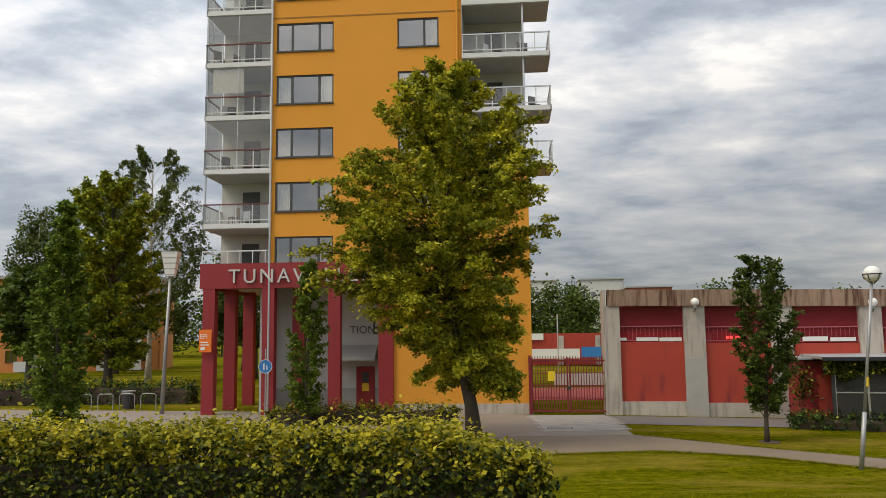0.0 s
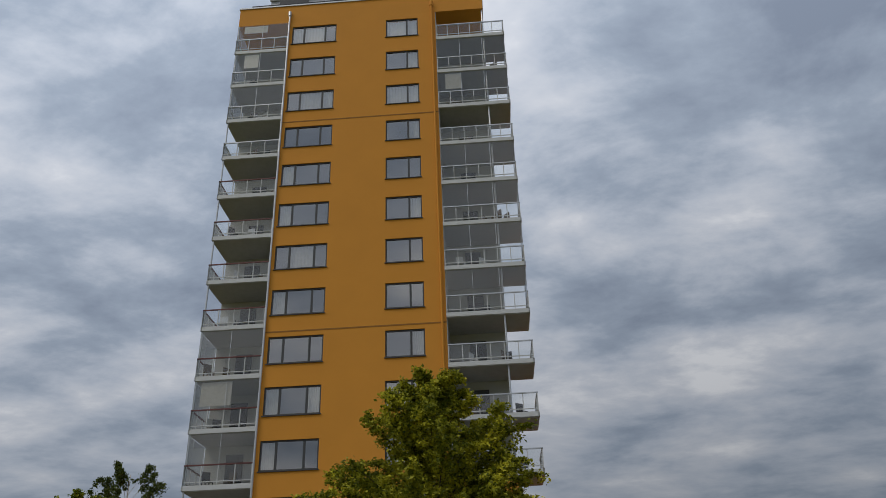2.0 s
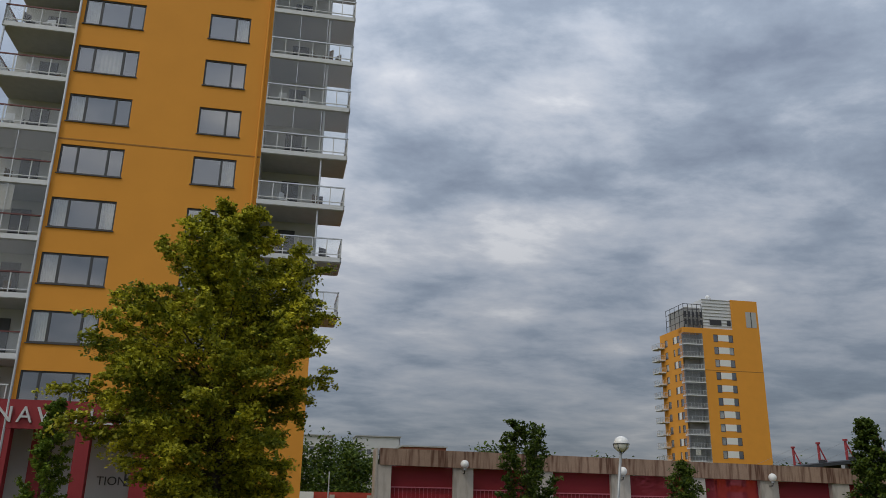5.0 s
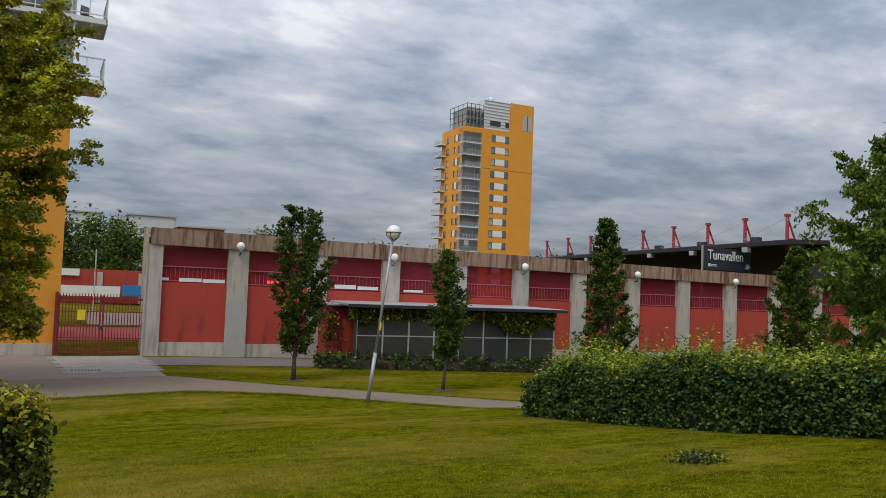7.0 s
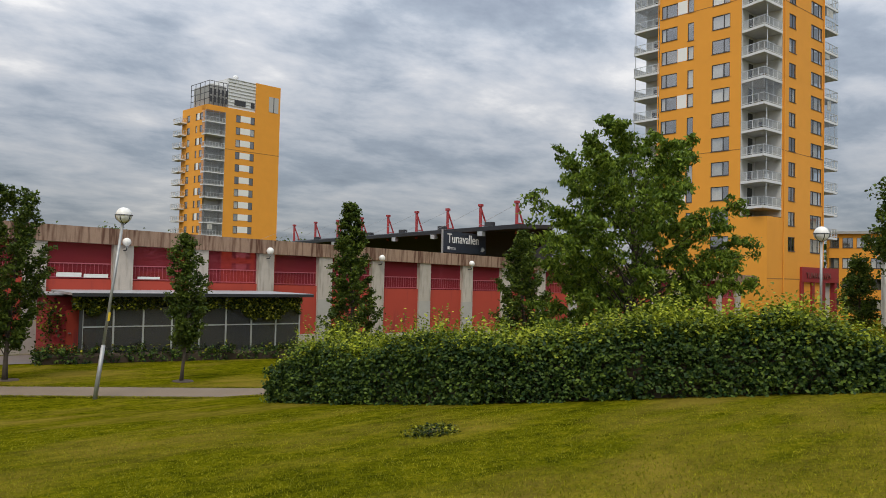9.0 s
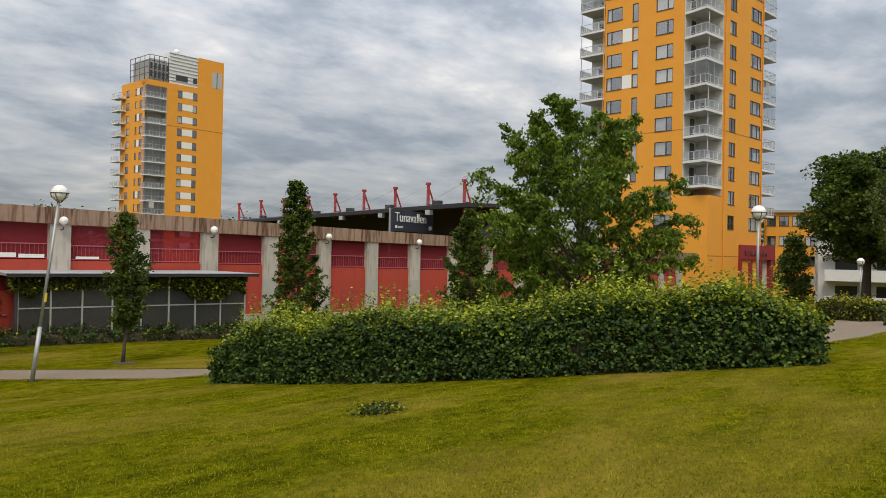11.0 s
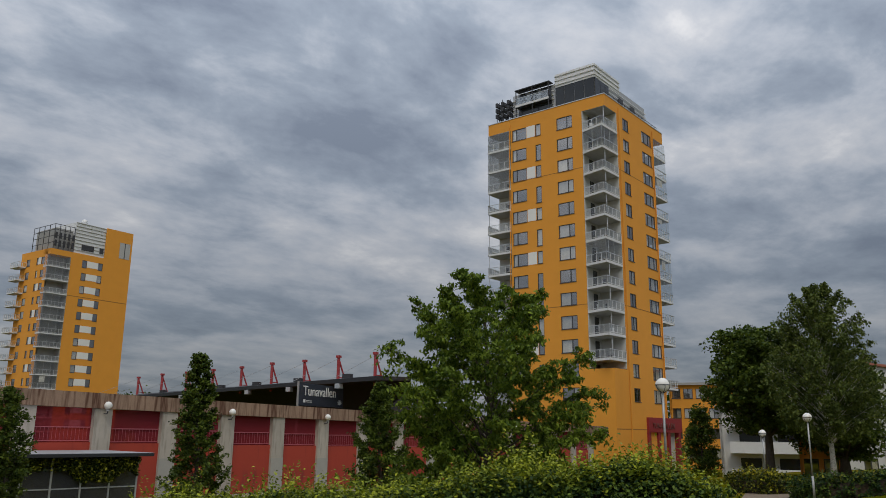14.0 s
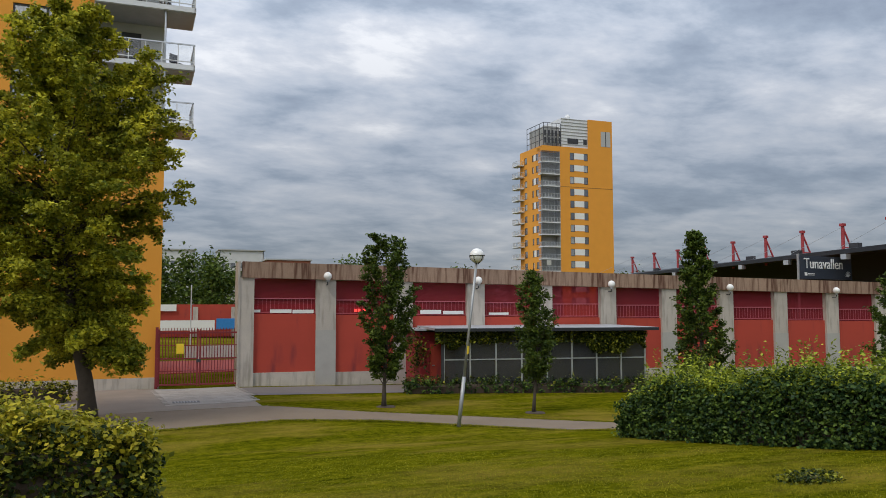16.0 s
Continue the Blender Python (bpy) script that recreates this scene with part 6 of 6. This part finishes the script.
far_woods("woods", "trees at the lawn's south-eastern edge", [(62 + 4 * k, -12 - 5 * k + rw.uniform(-2, 2), rw.uniform(9, 13), 4) for k in range(9)], 85, M["leaf_dark"], 16000, 0.6)


# ---- small things ----
def stump():
    x, y = 9.55, 8.1
    st = thing("tree_stump", "low weathered tree stump ringed by weeds in the lawn", "stump", T(x, y, ground_z(x, y) - 0.02))
    part("wood", Shape().tube([(0, 0, -0.1), (0.02, 0, 0.09)], [0.18, 0.13], 12), M["wood"], st)
    rng = np.random.default_rng(91)
    a = rng.uniform(0, 2 * math.pi, 1100)
    r = rng.normal(0.2, 0.08, 1100)
    part("weed_ring", leaves(np.stack([r * np.cos(a) * 1.5, r * np.sin(a), rng.uniform(0, 0.12, 1100)], 1), 0.06, M["leaf_hedge"], "weed_ring", rng, -0.3), None, st)


stump()


def grass():
    """Mown blades on the near lawn, thinning out with distance until the lawn's own mottling takes over."""
    rng = np.random.default_rng(97)
    n = 130000
    r = 3.6 * (19 / 3.6) ** rng.uniform(0, 1, n)
    a = rng.uniform(math.radians(-28), math.radians(98), n)
    x, y = r * np.cos(a), r * np.sin(a)
    keep = (y + 0.8 * x < 23.0) & ((x > 1.2) | (y < 7.8)) & ((x < 12.9) | (y < 0.5) | (y + 2.3 * x < 38))
    x, y = x[keep], y[keep]
    z = np.array([ground_z(p, q) for p, q in zip(x, y)]) + 0.012
    size = 0.04
    ob = part("grass", leaves(np.stack([x, y, z], 1), size, M["grass_blade"], "grass", rng, -1.5, 5.0), None, None)
    tagged(ob, "short mown green grass blades on the lawn", "grass", kind="stuff")


grass()


def path_fringe():
    """Longer grass that leans over the edges of the footpath."""
    rng = np.random.default_rng(98)
    p = []
    for line in (((2.7, 25.3), (6.7, 25.8), (9.5, 24.6), (15.2, 19.7), (18.6, 15.5)), ((7.2, 29.8), (10, 27.0), (16.7, 21.6), (21.2, 17.0)), ((22.3, 4.0), (25.8, 3.6), (36, 4.2), (46, 5.3))):
        for a, b in zip(line, line[1:]):
            a, b = Vector(a), Vector(b)
            for _ in range(int((b - a).length * 260)):
                q = a.lerp(b, rng.uniform(0, 1))
                x, y = q.x + rng.normal(0, 0.05), q.y + rng.normal(0, 0.06)
                p.append((x, y, ground_z(x, y) + 0.03))
    ob = part("grass_fringe", leaves(p, 0.085, M["grass_blade"], "grass_fringe", rng, -1.2, 4.0), None, None)
    tagged(ob, "uncut grass along the edges of the footpath", "grass", kind="stuff")


path_fringe()


def soil_ring(x, y):
    z = ground_z(x, y)
    s = Shape().tube([(0, 0, -0.05), (0, 0, 0.03)], [0.42, 0.34], 18)
    tagged(part("planting_bed", s, M["soil"], None, m=T(x, y, z)), "round bed of dark soil under a young tree", "planting bed")


soil_ring(15.6, 24.7)
soil_ring(11.2, 28.1)


def sign_post():
    x, y = -8.55, 38.7
    s = thing("traffic_sign", "round blue pedestrian sign on a grey post", "traffic sign", T(x, y, 0))
    part("post", Shape().tube([(0, 0, 0), (0, 0, 3.2)], 0.035, 8), M["galvanised"], s)
    part("disc", Shape().tube([(0, -0.05, 2.35), (0, -0.075, 2.35)], 0.33, 24), M["blue"], s)
    part("rim", Shape().tube([(0.32 * math.cos(k * math.pi / 12), -0.08, 2.35 + 0.32 * math.sin(k * math.pi / 12)) for k in range(25)], 0.012, 5), M["panel_white"], s)
    part("symbol", Shape().box(-0.1, -0.04, -0.09, -0.077, 2.18, 2.5).box(0.05, 0.1, -0.09, -0.077, 2.2, 2.4), M["panel_white"], s)
    p = thing("poster", "orange poster with white bars on a pillar", "poster", T(-11.62, 39.1, 0, -4.6))
    part("sheet", Shape().box(-0.3, 0.32, 0.0, 0.02, 3.05, 4.15), M["orange"], p)
    lettering("lettering", "EFI", 0.3, 0.003, M["panel_white"], p, pose(-0.26, -0.006, 3.72, 90, 0, 0), "white capital letters", 1.05)
    for x1, z0, z1 in ((0.15, 3.5, 3.56), (0.2, 3.38, 3.43), (0.0, 3.16, 3.3)):
        part("bar", Shape().box(-0.22, x1, -0.012, -0.001, z0, z1), M["panel_white"], p)


sign_post()


def manhole():
    x, y = 4.6, 32.2
    s = thing("drain_grate", "dark iron drain grate in the paving", "drain", T(x, y, ground_z(x, y) + 0.015, -5))
    part("frame", Shape().box(-0.5, 0.5, -0.3, 0.3, 0, 0.015), M["dark_steel"], s)
    for k in range(8):
        part("slot", Shape().box(-0.42 + k * 0.11, -0.38 + k * 0.11, -0.24, 0.24, 0.015, 0.022), M["galvanised"], s)


manhole()


def bike_rack():
    for k in range(5):
        r = thing("bicycle_stand", "bent steel bicycle stand on the square", "bicycle stand", T(-20.5 + 1.1 * k, 42.5 + 0.1 * k, 0), "bicycle stands in a row")
        part("hoop", Shape().tube([(0, 0, 0), (0, 0, 0.75), (0.1, 0, 0.85), (0.7, 0, 0.85), (0.8, 0, 0.75), (0.8, 0, 0)], 0.025, 6), M["galvanised"], r)
    b = thing("litter_bin", "dark cylindrical litter bin on the square", "litter bin", T(-17.0, 43.5, 0))
    part("body", Shape().tube([(0, 0, 0), (0, 0, 0.9)], 0.33, 14), M["dark_steel"], b)
    part("rim", Shape().tube([(0, 0, 0.9), (0, 0, 0.97)], 0.36, 14), M["galvanised"], b)
    bn = thing("bench", "brown slatted wooden bench at the square", "bench", T(-17.2, 31.5, 0, 5))
    for k in range(3):
        part("slat", Shape().box(-1.6, 0.4, k * 0.14, k * 0.14 + 0.11, 0.44, 0.48), M["wood"], bn)
    for x in (-1.3, 0.1):
        part("leg", Shape().box(x - 0.04, x + 0.04, 0.02, 0.38, 0, 0.44), M["dark_steel"], bn)


bike_rack()


# ---- block paving before the gate ----
paver_me = Shape().box(0.006, 0.394, 0.006, 0.244, -0.03, 0.022).mesh("paver", M["paver"])
bed = bpy.data.objects["forecourt"]
for j in range(24):
    for i in range(9):
        x, y = 3.75 + 0.4 * i + (0.2 if j % 2 else 0.0), 31.3 + 0.25 * j
        if x < 6.9 + 0.03 * j:
            part("paver", paver_me, None, bed, m=T(x, y, ground_z(x, y) + 0.004))
